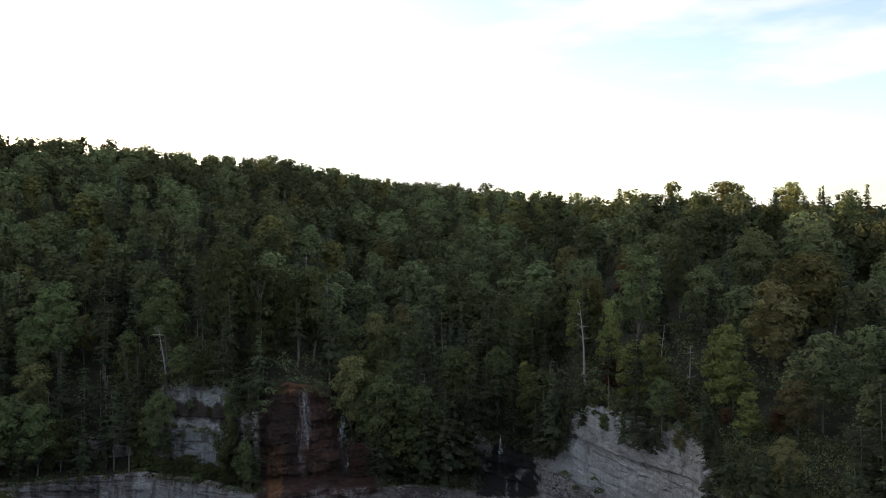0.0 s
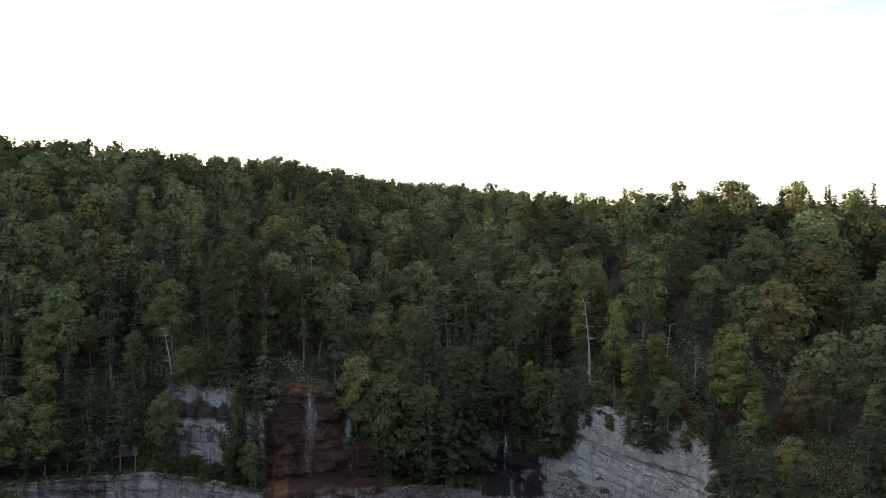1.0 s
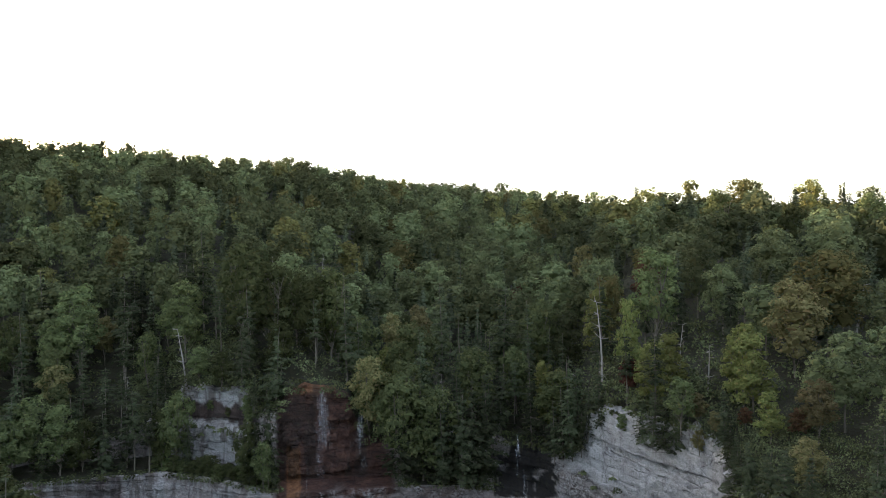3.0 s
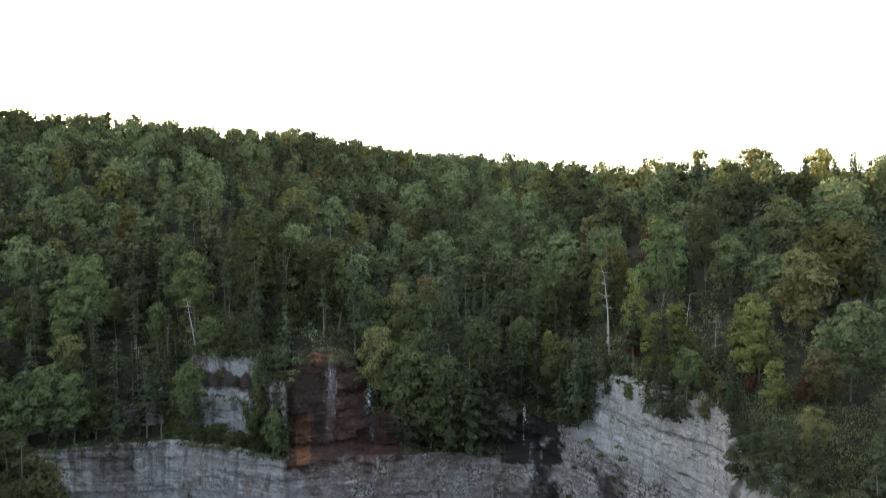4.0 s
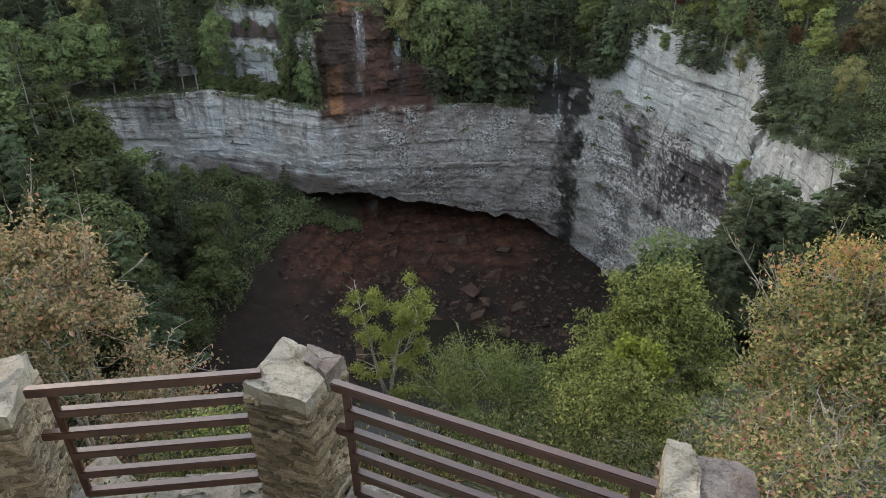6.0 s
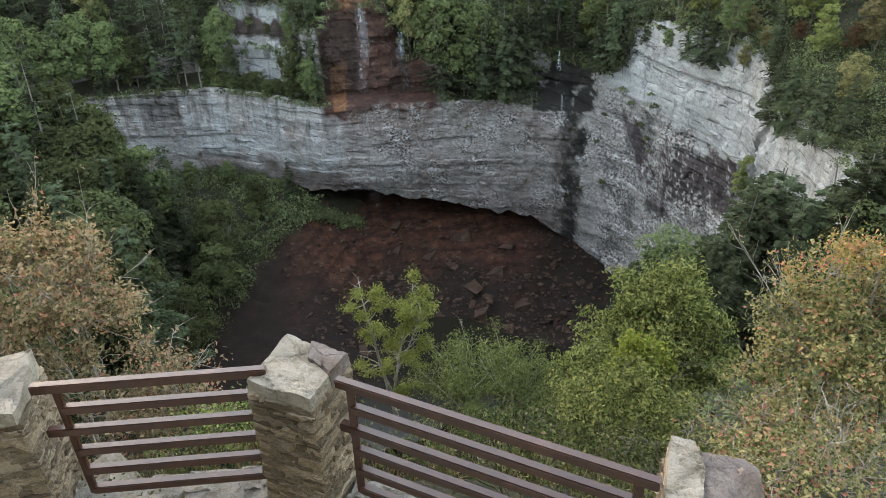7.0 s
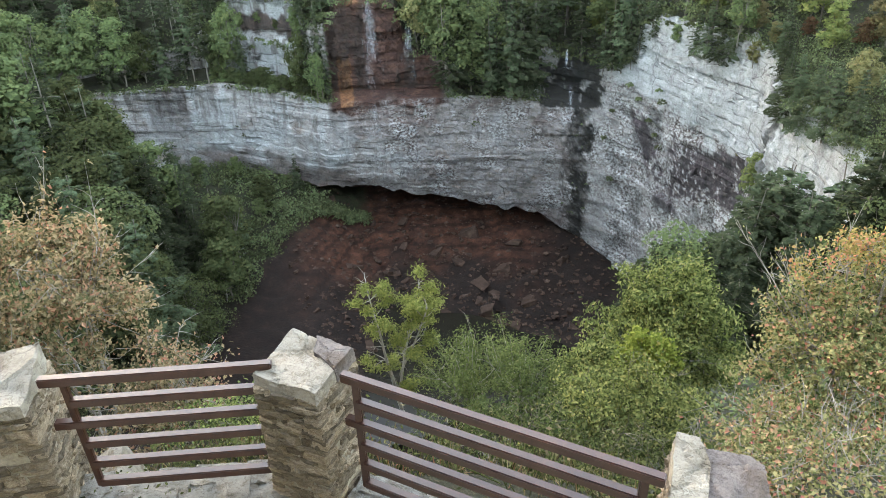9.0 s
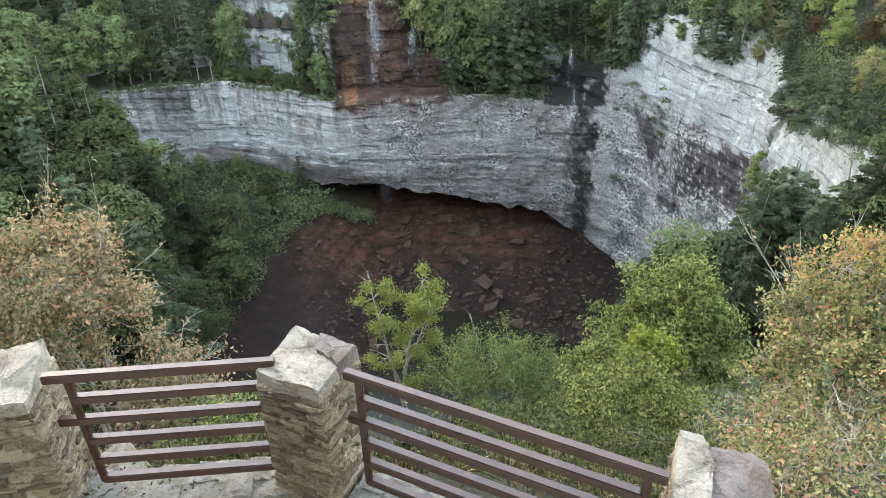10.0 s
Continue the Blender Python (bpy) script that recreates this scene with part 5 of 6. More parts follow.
def stone_mesh(seed, material, rough=0.09):
    """A rough-hewn block, 1 x 1 x 1, split along flat breaks, its front (-y) chipped."""
    r = np.random.default_rng(seed)
    bm = bmesh.new()
    bmesh.ops.create_cube(bm, size=1.0)
    ends = [e for e in bm.edges if abs(e.verts[0].co.x - e.verts[1].co.x) > 0.5]
    bmesh.ops.subdivide_edges(bm, edges=ends, cuts=2, use_grid_fill=True)
    bmesh.ops.bevel(bm, geom=[e for e in bm.edges if all(v.co.y < 0 for v in e.verts)], offset=0.09, segments=1, affect="EDGES")
    for v in bm.verts:
        v.co += Vector((r.normal() * rough * 0.35, r.normal() * rough * (0.9 if v.co.y < 0 else 0.2), r.normal() * rough * 0.75))
    return bm_mesh("stone", bm, material)


STONES = [stone_mesh(60 + k, FIELDSTONE, 0.085) for k in range(14)]
KERB_STONES = [stone_mesh(80 + k, KERBSTONE, 0.08) for k in range(6)]


def stone_post(x, y, turn, width=0.44, top=1.1, seed=1, label=""):
    """A square post of thin, ragged field stones set in smeared mortar."""
    r = np.random.default_rng(seed)
    post = tagged(new("stone_post"), label, "post", "stone posts of the overlook railing")
    post.matrix_basis = pose(x, y, 0, 0, 0, turn)
    bm = bmesh.new()
    bmesh.ops.create_cube(bm, size=1.0, matrix=Matrix.Translation((0, 0, top / 2 - 0.16)) @ Matrix.Diagonal((width + 0.004, width + 0.004, top + 0.16, 1)))
    bmesh.ops.subdivide_edges(bm, edges=bm.edges[:], cuts=26, use_grid_fill=True)
    for v in bm.verts:
        q = Vector((v.co.x * 9, v.co.y * 9, v.co.z * 16)) + Vector((seed * 5.0, 0, 0))
        out = Vector((v.co.x, v.co.y, 0)).normalized()
        v.co += out * (noise.noise(q) * 0.009 + noise.noise(q * 3.1) * 0.006)
    part("core", bm_mesh("core", bm, MORTAR), post, "pale smeared mortar")
    for side in range(4):
        z = -0.12
        while z < top - 0.025:
            h = min(0.022 + 0.05 * r.random() ** 1.5, top - z)
            u = -width / 2 - 0.012
            while u < width / 2 - 0.03:
                w = min(0.06 + 0.2 * r.random() ** 1.4, width / 2 + 0.014 - u)
                if width / 2 - (u + w) < 0.05:
                    w = width / 2 + 0.014 - u
                tall = h * (0.74 + 0.24 * r.random())
                if r.random() > 0.06:
                    ob = part("stone", STONES[int(r.random() * 14)], post)
                    ob.matrix_basis = pose(0, 0, 0, 0, 0, 90 * side) @ pose(u + w / 2, -width / 2 + 0.038 - 0.018 * r.random(), z + h / 2, r.normal() * 2, r.normal() * 1.2, r.normal() * 2) \
                        @ Matrix.Diagonal((w * 0.99, 0.09, tall, 1.0))
                u += w + 0.002
            z += h + 0.003
    return post, r


def cap_stone(post, name, material, corners, z0, thick, seed, label, peak=(0, 0, 0)):
    """A split slab over a polygon of corners: its top breaks into flat, tilted facets with sharp steps, rising to a peak (x, y, height)."""
    bm = bmesh.new()
    low = [bm.verts.new((cx, cy, z0)) for cx, cy in corners]
    high = [bm.verts.new((cx * 0.97, cy * 0.97, z0 + thick)) for cx, cy in corners]
    n = len(corners)
    bm.faces.new(low[::-1])
    bm.faces.new(high)
    for k in range(n):
        bm.faces.new((low[k], low[(k + 1) % n], high[(k + 1) % n], high[k]))
    bmesh.ops.triangulate(bm, faces=bm.faces[:])
    for _ in range(3):
        bmesh.ops.subdivide_edges(bm, edges=[e for e in bm.edges if e.calc_length() > 0.02], cuts=1, use_grid_fill=False)
        bmesh.ops.triangulate(bm, faces=bm.faces[:])
    bmesh.ops.subdivide_edges(bm, edges=[e for e in bm.edges if e.calc_length() > 0.016], cuts=1, use_grid_fill=False)
    bmesh.ops.triangulate(bm, faces=bm.faces[:])
    shift = Vector((seed * 1.7, seed * 0.6, 0))
    for v in bm.verts:
        up = smooth(z0 + thick * 0.4, z0 + thick, v.co.z)
        flat = Vector((v.co.x, v.co.y, 0.0))
        wander = Vector((noise.noise(flat * 14 + shift), noise.noise(flat * 14 + shift * 2), 0)) * 0.02
        far, cells = noise.voronoi((flat + wander) * 5.0 + shift)
        cell = cells[0] - shift
        tilt = Vector((noise.noise(cells[0] * 3.3), noise.noise(cells[0] * 3.3 + Vector((5, 0, 0))), 0)) * 0.22
        facet = noise.noise(cells[0] * 2.7 + Vector((0, 9, 0))) * 0.009 + tilt.dot(flat - cell / 5.0)
        crack = -0.007 * smooth(0.07, 0.0, far[1] - far[0])
        size2 = peak[0] ** 2 + peak[1] ** 2 + 1e-6
        mound = peak[2] * max(0.0, ((v.co.x * peak[0] + v.co.y * peak[1]) / size2 - 0.3) / 0.7)
        q = v.co * 22 + shift
        side = Vector((noise.noise(v.co * 9 + shift), noise.noise(v.co * 9 + shift * 3), 0)) * 0.009 + Vector((noise.noise(q * 1.5), noise.noise(q * 1.5 + shift), 0)) * 0.006
        v.co += side + Vector((0, 0, up * (mound + facet + crack + noise.noise(q) * 0.003)))
    return part(name, bm_mesh(name, bm, material), post, label)


def overlook():
    a, _ = stone_post(-1.1, 2.995, -18, 0.395, 0.99, 1, "square post of layered tan field stones with a pale cap")
    cap_stone(a, "cap_stone", CAPSTONE, [(-0.215, -0.195), (0.2, -0.205), (0.21, 0.02), (0.05, 0.09), (-0.03, 0.21), (-0.205, 0.21)], 0.98, 0.085, 3, "pale grey rough cap stone", (-0.16, 0.18, 0.022))
    cap_stone(a, "cap_stone", PINKSTONE, [(0.02, 0.075), (0.21, 0.0), (0.212, 0.2), (-0.045, 0.215)], 0.985, 0.1, 4, "pinkish granular cap stone")
    b, _ = stone_post(-2.79, 2.725, 17, 0.44, 0.99, 2, "square post of layered tan field stones beside the rail")
    cap_stone(b, "cap_stone", CAPSTONE, [(-0.05, -0.24), (0.225, -0.25), (0.235, 0.1), (0.22, 0.23), (-0.08, 0.24)], 0.985, 0.08, 5, "pale grey rough cap stone", (0.1, 0.12, 0.03))
    cap_stone(b, "cap_stone", PINKSTONE, [(-0.25, -0.24), (-0.03, -0.24), (-0.06, 0.24), (-0.25, 0.24)], 0.985, 0.075, 8, "grey-pink rough cap stone")
    c, _ = stone_post(0.99, 2.285, -12, 0.39, 0.99, 3, "square stone post with a grey broken cap at the rail's end")
    cap_stone(c, "cap_stone", CAPSTONE, [(-0.215, -0.22), (-0.06, -0.22), (-0.03, 0.08), (-0.09, 0.225), (-0.205, 0.225)], 0.985, 0.085, 6, "grey rough cap stone", (-0.14, 0.17, 0.028))
    cap_stone(c, "cap_stone", PINKSTONE, [(-0.085, -0.22), (0.215, -0.22), (0.215, 0.17), (0.15, 0.21), (-0.11, 0.215), (-0.055, 0.08)], 0.98, 0.08, 7, "grey-pink granular cap stone")


overlook()


def bar(name, p, q, w, h, parent, label=""):
    """A hollow-section bar from p to q with rounded edges, its width level."""
    p, q = Vector(p), Vector(q)
    bm = bmesh.new()
    bmesh.ops.create_cube(bm, size=1.0, matrix=Matrix.Diagonal(((q - p).length, w, h, 1)))
    bmesh.ops.bevel(bm, geom=bm.edges[:], offset=0.006, segments=2, affect="EDGES")
    ob = part(name, bm_mesh(name, bm, RAIL), parent, label)
    d = (q - p).normalized()
    if abs(d.z) > 0.7:
        ob.matrix_basis = Matrix.Translation((p + q) / 2) @ d.to_track_quat("X", "Z").to_matrix().to_4x4()
    else:
        ob.matrix_basis = Matrix.Translation((p + q) / 2) @ Matrix.Rotation(math.atan2(d.y, d.x), 4, "Z") @ Matrix.Rotation(-math.asin(d.z), 4, "Y")
    return ob


def railing(p, q, inset_p, inset_q):
    """Six level steel bars between two posts, carried by two slim uprights."""
    top = tagged(new("steel_railing"), "brown painted steel railing of six bars between stone posts", "railing", "railings of the overlook")
    p, q = Vector((*p, 0)), Vector((*q, 0))
    d = (q - p).normalized()
    pi, qi = p + d * inset_p, q - d * inset_q
    top.matrix_basis = pose(pi.x, pi.y, 0)
    pi, qi, p, q = Vector((0, 0, 0)), qi - pi, p - pi, q - pi
    for k in range(6):
        z = 1.07 - 0.159 * k
        full = k in (0, 2)
        bar("rail", (p if full else pi) + Vector((0, 0, z)), (q if full else qi) + Vector((0, 0, z)), 0.052, 0.058 if k == 0 else 0.054, top)
    for e in (pi, qi):
        bar("upright", e + Vector((0, 0, 0.245)), e + Vector((0, 0, 1.045)), 0.03, 0.045, top)


railing((-2.515, 2.738), (-1.27, 2.95), 0.125, 0.015)
railing((-0.86, 2.885), (0.75, 2.265), 0.085, 0.09)


def low_wall(p, q, seed):
    r = np.random.default_rng(seed)
    p, q = Vector((*p, 0)), Vector((*q, 0))
    d = q - p
    top = tagged(new("low_stone_wall"), "low mortared stone kerb under the railing", "wall", "kerbs of the overlook")
    top.matrix_basis = pose(p.x, p.y, 0, 0, 0, math.degrees(math.atan2(d.y, d.x)))
    bm = bmesh.new()
    bmesh.ops.create_cube(bm, size=1.0, matrix=Matrix.Translation((d.length / 2, -0.02, -0.1)) @ Matrix.Diagonal((d.length, 0.27, 0.42, 1)))
    part("core", bm_mesh("core", bm, MORTAR), top, "grey mortar bed")
    for row in (-0.1, 0.05):
        u = 0.0
        while u < d.length - 0.05:
            w = min(0.16 + 0.22 * r.random(), d.length - u)
            ob = part("stone", KERB_STONES[int(r.random() * 6)], top)
            ob.matrix_basis = pose(u + w / 2, row, 0.07 + 0.03 * r.random(), r.normal() * 2, r.normal() * 2, r.normal() * 5) @ Matrix.Diagonal((w * 1.02, 0.17, 0.13, 1))
            u += w


low_wall((-2.58, 2.77), (-1.28, 2.99), 1)
low_wall((-0.87, 2.92), (0.81, 2.27), 2)


def deck():
    bm = bmesh.new()
    pts = [(-4.2, 2.55), (-2.95, 2.62), (-1.08, 2.95), (1.02, 2.2), (2.3, 0.8), (2.3, -3), (-4.2, -3)]
    bot = [bm.verts.new((x, y, -0.3)) for x, y in pts]
    topv = [bm.verts.new((x, y, 0.0)) for x, y in pts]
    bm.faces.new(bot)
    bm.faces.new(topv[::-1])
    for k in range(len(pts)):
        bm.faces.new((bot[k], topv[k], topv[(k + 1) % 7], bot[(k + 1) % 7]))
    bmesh.ops.recalc_face_normals(bm, faces=bm.faces[:])
    tagged(new("pavement", bm_mesh("pavement", bm, MORTAR)), "grey stone paving of the overlook", "pavement", kind="structure")


deck()

# ---- shrubs and small trees below the overlook ----


def shrub(name, label, category, base, centre, radii, sprays, leaves, size, material, seed, flat=0.4, aspect=0.55, tuft=0.2, stems=5, bare=0.0, wood=None):
    """Stems from the base fork towards sprays of leaves that fill an uneven rounded crown; bare: the share of twigs with no leaves."""
    r = np.random.default_rng(seed)
    top = tagged(new(name), label, category)
    top.matrix_basis = pose(*base)
    c, rad = np.array(centre, float) - np.array(base, float), np.array(radii, float)
    girth = min(0.034, 0.012 * float(np.linalg.norm(c)) + 0.008)
    forks, pieces, pos, out = [], [], [], []
    for s in range(stems):
        a = s * 6.283 / stems + r.normal() * 0.3
        goal = c + rad * np.array([math.cos(a) * 0.45, math.sin(a) * 0.45, -0.1 + 0.4 * r.random()])
        mid = goal * 0.5 + r.normal(size=3) * 0.12 + np.array([0, 0, 0.1])
        line = np.array([[0, 0, -0.3], mid * 0.5, mid, (mid + goal) / 2 + r.normal(size=3) * 0.05, goal])
        part("stem", mesh_of("stem", *tube(line, np.linspace(girth, girth * 0.35, 5), 5), wood or TWIG, True), top)
        forks += [mid, (mid + goal) / 2, goal]
    forks = np.array(forks)
    for k in range(sprays):
        v = r.normal(size=3)
        v /= np.linalg.norm(v)
        if v[2] < -0.45:
            v[2] = -v[2]
        lump = 1 + 0.35 * noise.noise(Vector(v * 2.1) + Vector((seed, 0, 0))) + 0.3 * noise.noise(Vector(v * 5.3) + Vector((0, seed, 0)))
        tip = c + rad * v * lump * (0.45 + 0.55 * r.random() ** 0.5)
        start = forks[np.argmin(np.linalg.norm(forks - tip * 0.8 - c * 0.2, axis=1))]
        naked = r.random() < bare
        if naked:
            tip = c + rad * v * lump * (1.0 + 0.35 * r.random())
        mid = (start + tip) / 2 + r.normal(size=3) * 0.08
        pieces.append(tube([start, mid, tip], [girth * 0.2, girth * 0.13, 0.003], 3))
        if naked:
            for _ in range(3):
                fork = mid + (tip - mid) * (0.2 + 0.7 * r.random())
                pieces.append(tube(limb(fork, tip - mid + r.normal(size=3) * 0.2, 0.18 + 0.2 * r.random(), r, 0.2, 3), [0.005, 0.004, 0.003, 0.002], 3))
            pos.append(tip + r.normal(size=(4, 3)) * 0.03)
            out.append(np.tile(v, (4, 1)))
            continue
        n = int(leaves * (0.5 + r.random()))
        t = r.random(n)[:, None]
        pos.append(mid + (tip - mid) * (0.3 + 0.8 * t) + r.normal(size=(n, 3)) * tuft * np.array([1, 1, 0.6]) * (1.1 - 0.5 * t))
        out.append(np.tile(v, (n, 1)) + r.normal(size=(n, 3)) * 0.3)
    tagged(part("brushwood", mesh_of("brushwood", *join(pieces), wood or TWIG, True), top), kind="stuff")
    v, f = leaf_quads(np.concatenate(pos), size, r, flat, aspect, fold=0.16, out=np.concatenate(out), loose=1.15)
    part("foliage", mesh_of("foliage", v, f, material), top)
    return top


SHRUB_GREEN = leaf_material("shrub_green_leaves", (0.034, 0.052, 0.018), (0.235, 0.27, 0.098), (0.34, 0.33, 0.12), 0.18, lo=0.85, hi=1.15)
SHRUB_DULL = leaf_material("dull_shrub_leaves", (0.022, 0.03, 0.012), (0.11, 0.13, 0.05), (0.2, 0.165, 0.095), 0.2, lo=0.85, hi=1.15)
JUNIPER = leaf_material("juniper_sprays", (0.042, 0.06, 0.023), (0.14, 0.18, 0.065), (0.2, 0.21, 0.09), 0.08, lo=0.95, hi=1.05)
SHRUB_YELLOW = leaf_material("vine_yellow_green_leaves", (0.1, 0.15, 0.03), (0.22, 0.27, 0.06), (0.3, 0.28, 0.08), 0.1, lo=0.9, hi=1.1)
SHRUB_AUTUMN = leaf_material("turning_shrub_leaves", (0.05, 0.08, 0.028), (0.36, 0.325, 0.16), (0.38, 0.14, 0.12), 0.21, lo=0.9, hi=1.1)
SHRUB_GOLD = leaf_material("golden_leaves", (0.17, 0.16, 0.05), (0.38, 0.29, 0.12), (0.44, 0.16, 0.12), 0.38, lo=0.9, hi=1.1)
SHRUB_TAN = leaf_material("tan_turning_leaves", (0.085, 0.088, 0.042), (0.36, 0.28, 0.17), (0.34, 0.16, 0.11), 0.24, lo=0.9, hi=1.1)
PINE_NEAR = leaf_material("near_pine_needles", (0.09, 0.115, 0.032), (0.25, 0.275, 0.085), (0.28, 0.29, 0.1), 0.08, 0.25, lo=0.9, hi=1.1)



def sapling():
    """A small pine: forked grey stems whose branches end in upswept tufts of needles."""
    r = np.random.default_rng(83)
    top = tagged(new("sapling"), "small pine sapling with tufted branches and bare lower twigs", "tree")
    top.matrix_basis = pose(-1.84, 9.8, -5.62) @ Matrix.Scale(0.76, 4)
    pos, out = [], []
    stems = [limb((0, 0, -0.3), (-0.08, 0.0, 1), 4.0, r, 0.06, 9), limb((0, 0, 0.6), (0.1, 0.1, 1), 2.7, r, 0.06, 8), limb((0, 0, 0.9), (0.26, -0.1, 0.9), 2.3, r, 0.06, 7)]
    for stem, girth in zip(stems, (0.055, 0.04, 0.032)):
        part("stem", mesh_of("stem", *tube(stem, np.linspace(girth, 0.008, len(stem)), 6), TWIG, True), top)
    pieces = []
    for stem in stems:
        for k in range(2, len(stem)):
            for side in range(3):
                a = r.random() * 6.283
                low = k < len(stem) * 0.45
                length = (0.35 + 0.45 * r.random()) * (1.1 - 0.5 * k / len(stem))
                twig = limb(stem[k], (math.cos(a), math.sin(a), 0.15 + 0.5 * r.random()), length, r, 0.18, 5)
                pieces.append(tube(twig, np.linspace(0.013, 0.004, 6), 3))
                if low and r.random() < 0.6 or r.random() < 0.12:
                    for _ in range(3):                            # bare side twigs
                        spray = limb(twig[2 + int(r.random() * 3)], r.normal(size=3), 0.2 + 0.15 * r.random(), r, 0.3, 3)
                        pieces.append(tube(spray, [0.005, 0.004, 0.003, 0.002], 3))
                    continue
                for t in (3, 4, 5):
                    n = 90
                    v = r.normal(size=(n, 3))
                    v[:, 2] = np.abs(v[:, 2]) * 0.8
                    pos.append(twig[t] + v * np.array([0.085, 0.085, 0.07]))
                    out.append(v + np.array([0, 0, 0.4]))
    tagged(part("brushwood", mesh_of("brushwood", *join(pieces), TWIG, True), top, "bare grey twigs"), kind="stuff")
    v, f = leaf_quads(np.concatenate(pos), 0.075, r, 0.4, 0.3, fold=0.1, out=np.concatenate(out), loose=0.8)
    part("needles", mesh_of("needles", v, f, PINE_NEAR), top, "yellow-green needle tufts")


sapling()
shrub("juniper", "spreading soft green juniper bush below the railing", "bush", (0.0, 8.6, -6.6), (-0.1, 8.5, -4.2), (1.3, 1.15, 1.35), 185, 125, 0.062, JUNIPER, 42, 0.8, 0.25, 0.105, 6, 0.04)
shrub("bush", "tall green broadleaf bush with hanging leaves below the railing", "bush", (2.8, 10.4, -8.2), (2.9, 10.4, -4.5), (1.3, 1.3, 1.65), 260, 95, 0.085, SHRUB_GREEN, 43, 0.2, 0.38, 0.12)
shrub("bush", "rounded green bush crowding the slope below the railing", "bush", (1.6, 9.2, -7.2), (1.65, 9.2, -4.8), (0.95, 1.0, 1.2), 150, 85, 0.065, SHRUB_GREEN, 50, 0.3, 0.5, 0.11)
shrub("vine", "bright yellow-green vine climbing over a bush", "vine", (2.3, 8.7, -6.5), (2.25, 8.75, -3.6), (0.36, 0.35, 0.62), 40, 75, 0.065, SHRUB_YELLOW, 44, 0.4, 0.75, 0.1, 3)
shrub("bush", "shaded green bush behind the railing", "bush", (1.7, 7.3, -5.2), (1.7, 7.3, -3.6), (1.15, 1.0, 1.0), 150, 80, 0.06, SHRUB_GREEN, 45, 0.3, 0.5, 0.16, 6, 0.06, BARK)
shrub("bush", "low green bush behind the railing", "bush", (0.3, 6.6, -4.6), (0.3, 6.6, -3.2), (1.1, 0.8, 0.55), 90, 45, 0.05, SHRUB_DULL, 51, 0.3, 0.5, 0.14, 5, 0.12, BARK)
shrub("bush", "low green bush at the foot of the stone post", "bush", (1.4, 5.2, -3.0), (1.4, 5.3, -2.3), (0.9, 0.65, 0.5), 80, 45, 0.045, SHRUB_DULL, 54, 0.3, 0.5, 0.13, 5, 0.15, BARK)
shrub("autumn_shrub", "tall turning shrub with yellow, green and red leaves", "shrub", (4.1, 6.6, -4.8), (3.95, 6.5, -1.75), (1.1, 1.1, 1.5), 240, 125, 0.05, SHRUB_AUTUMN, 46, 0.3, 0.6, 0.12, 6, 0.22)
shrub("autumn_shrub", "golden turning branch over a shrub", "shrub", (4.2, 6.8, -4.8), (3.85, 6.5, -0.3), (0.85, 0.45, 0.17), 22, 75, 0.043, SHRUB_GOLD, 57, 0.4, 0.6, 0.12, 4, 0.1)
shrub("autumn_shrub", "turning shrub with bare twigs beside the stone post", "shrub", (2.85, 5.0, -3.0), (2.85, 5.1, -1.85), (0.9, 0.85, 0.75), 150, 100, 0.046, SHRUB_AUTUMN, 47, 0.3, 0.6, 0.11, 5, 0.3)
shrub("autumn_shrub", "low twiggy turning shrub beside the stone post", "shrub", (2.5, 3.9, -1.6), (2.45, 3.9, -1.0), (0.85, 0.6, 0.55), 90, 45, 0.045, SHRUB_AUTUMN, 56, 0.3, 0.6, 0.13, 5, 0.45)
shrub("autumn_shrub", "yellow and red turning shrub on the slope", "shrub", (5.4, 6.6, -4.0), (5.2, 6.5, -1.4), (1.2, 1.2, 1.3), 160, 110, 0.052, SHRUB_AUTUMN, 52, 0.3, 0.6, 0.13, 6, 0.18)
shrub("autumn_shrub", "tan turning shrub with curled leaves beside the post", "shrub", (-4.9, 5.9, -4.0), (-5.0, 5.9, -0.95), (1.15, 1.1, 1.3), 190, 95, 0.056, SHRUB_TAN, 48, 0.3, 0.55, 0.11, 6, 0.22)
shrub("autumn_shrub", "low tan shrub behind the railing", "shrub", (-3.5, 5.2, -3.0), (-3.6, 5.25, -1.5), (0.75, 0.7, 0.7), 90, 70, 0.046, SHRUB_TAN, 49, 0.3, 0.55, 0.12, 4, 0.22)
shrub("bush", "low weedy green bush behind the railing", "bush", (-2.2, 4.6, -2.2), (-2.2, 4.6, -1.3), (0.9, 0.5, 0.6), 90, 60, 0.042, SHRUB_GREEN, 53, 0.4, 0.5, 0.1)


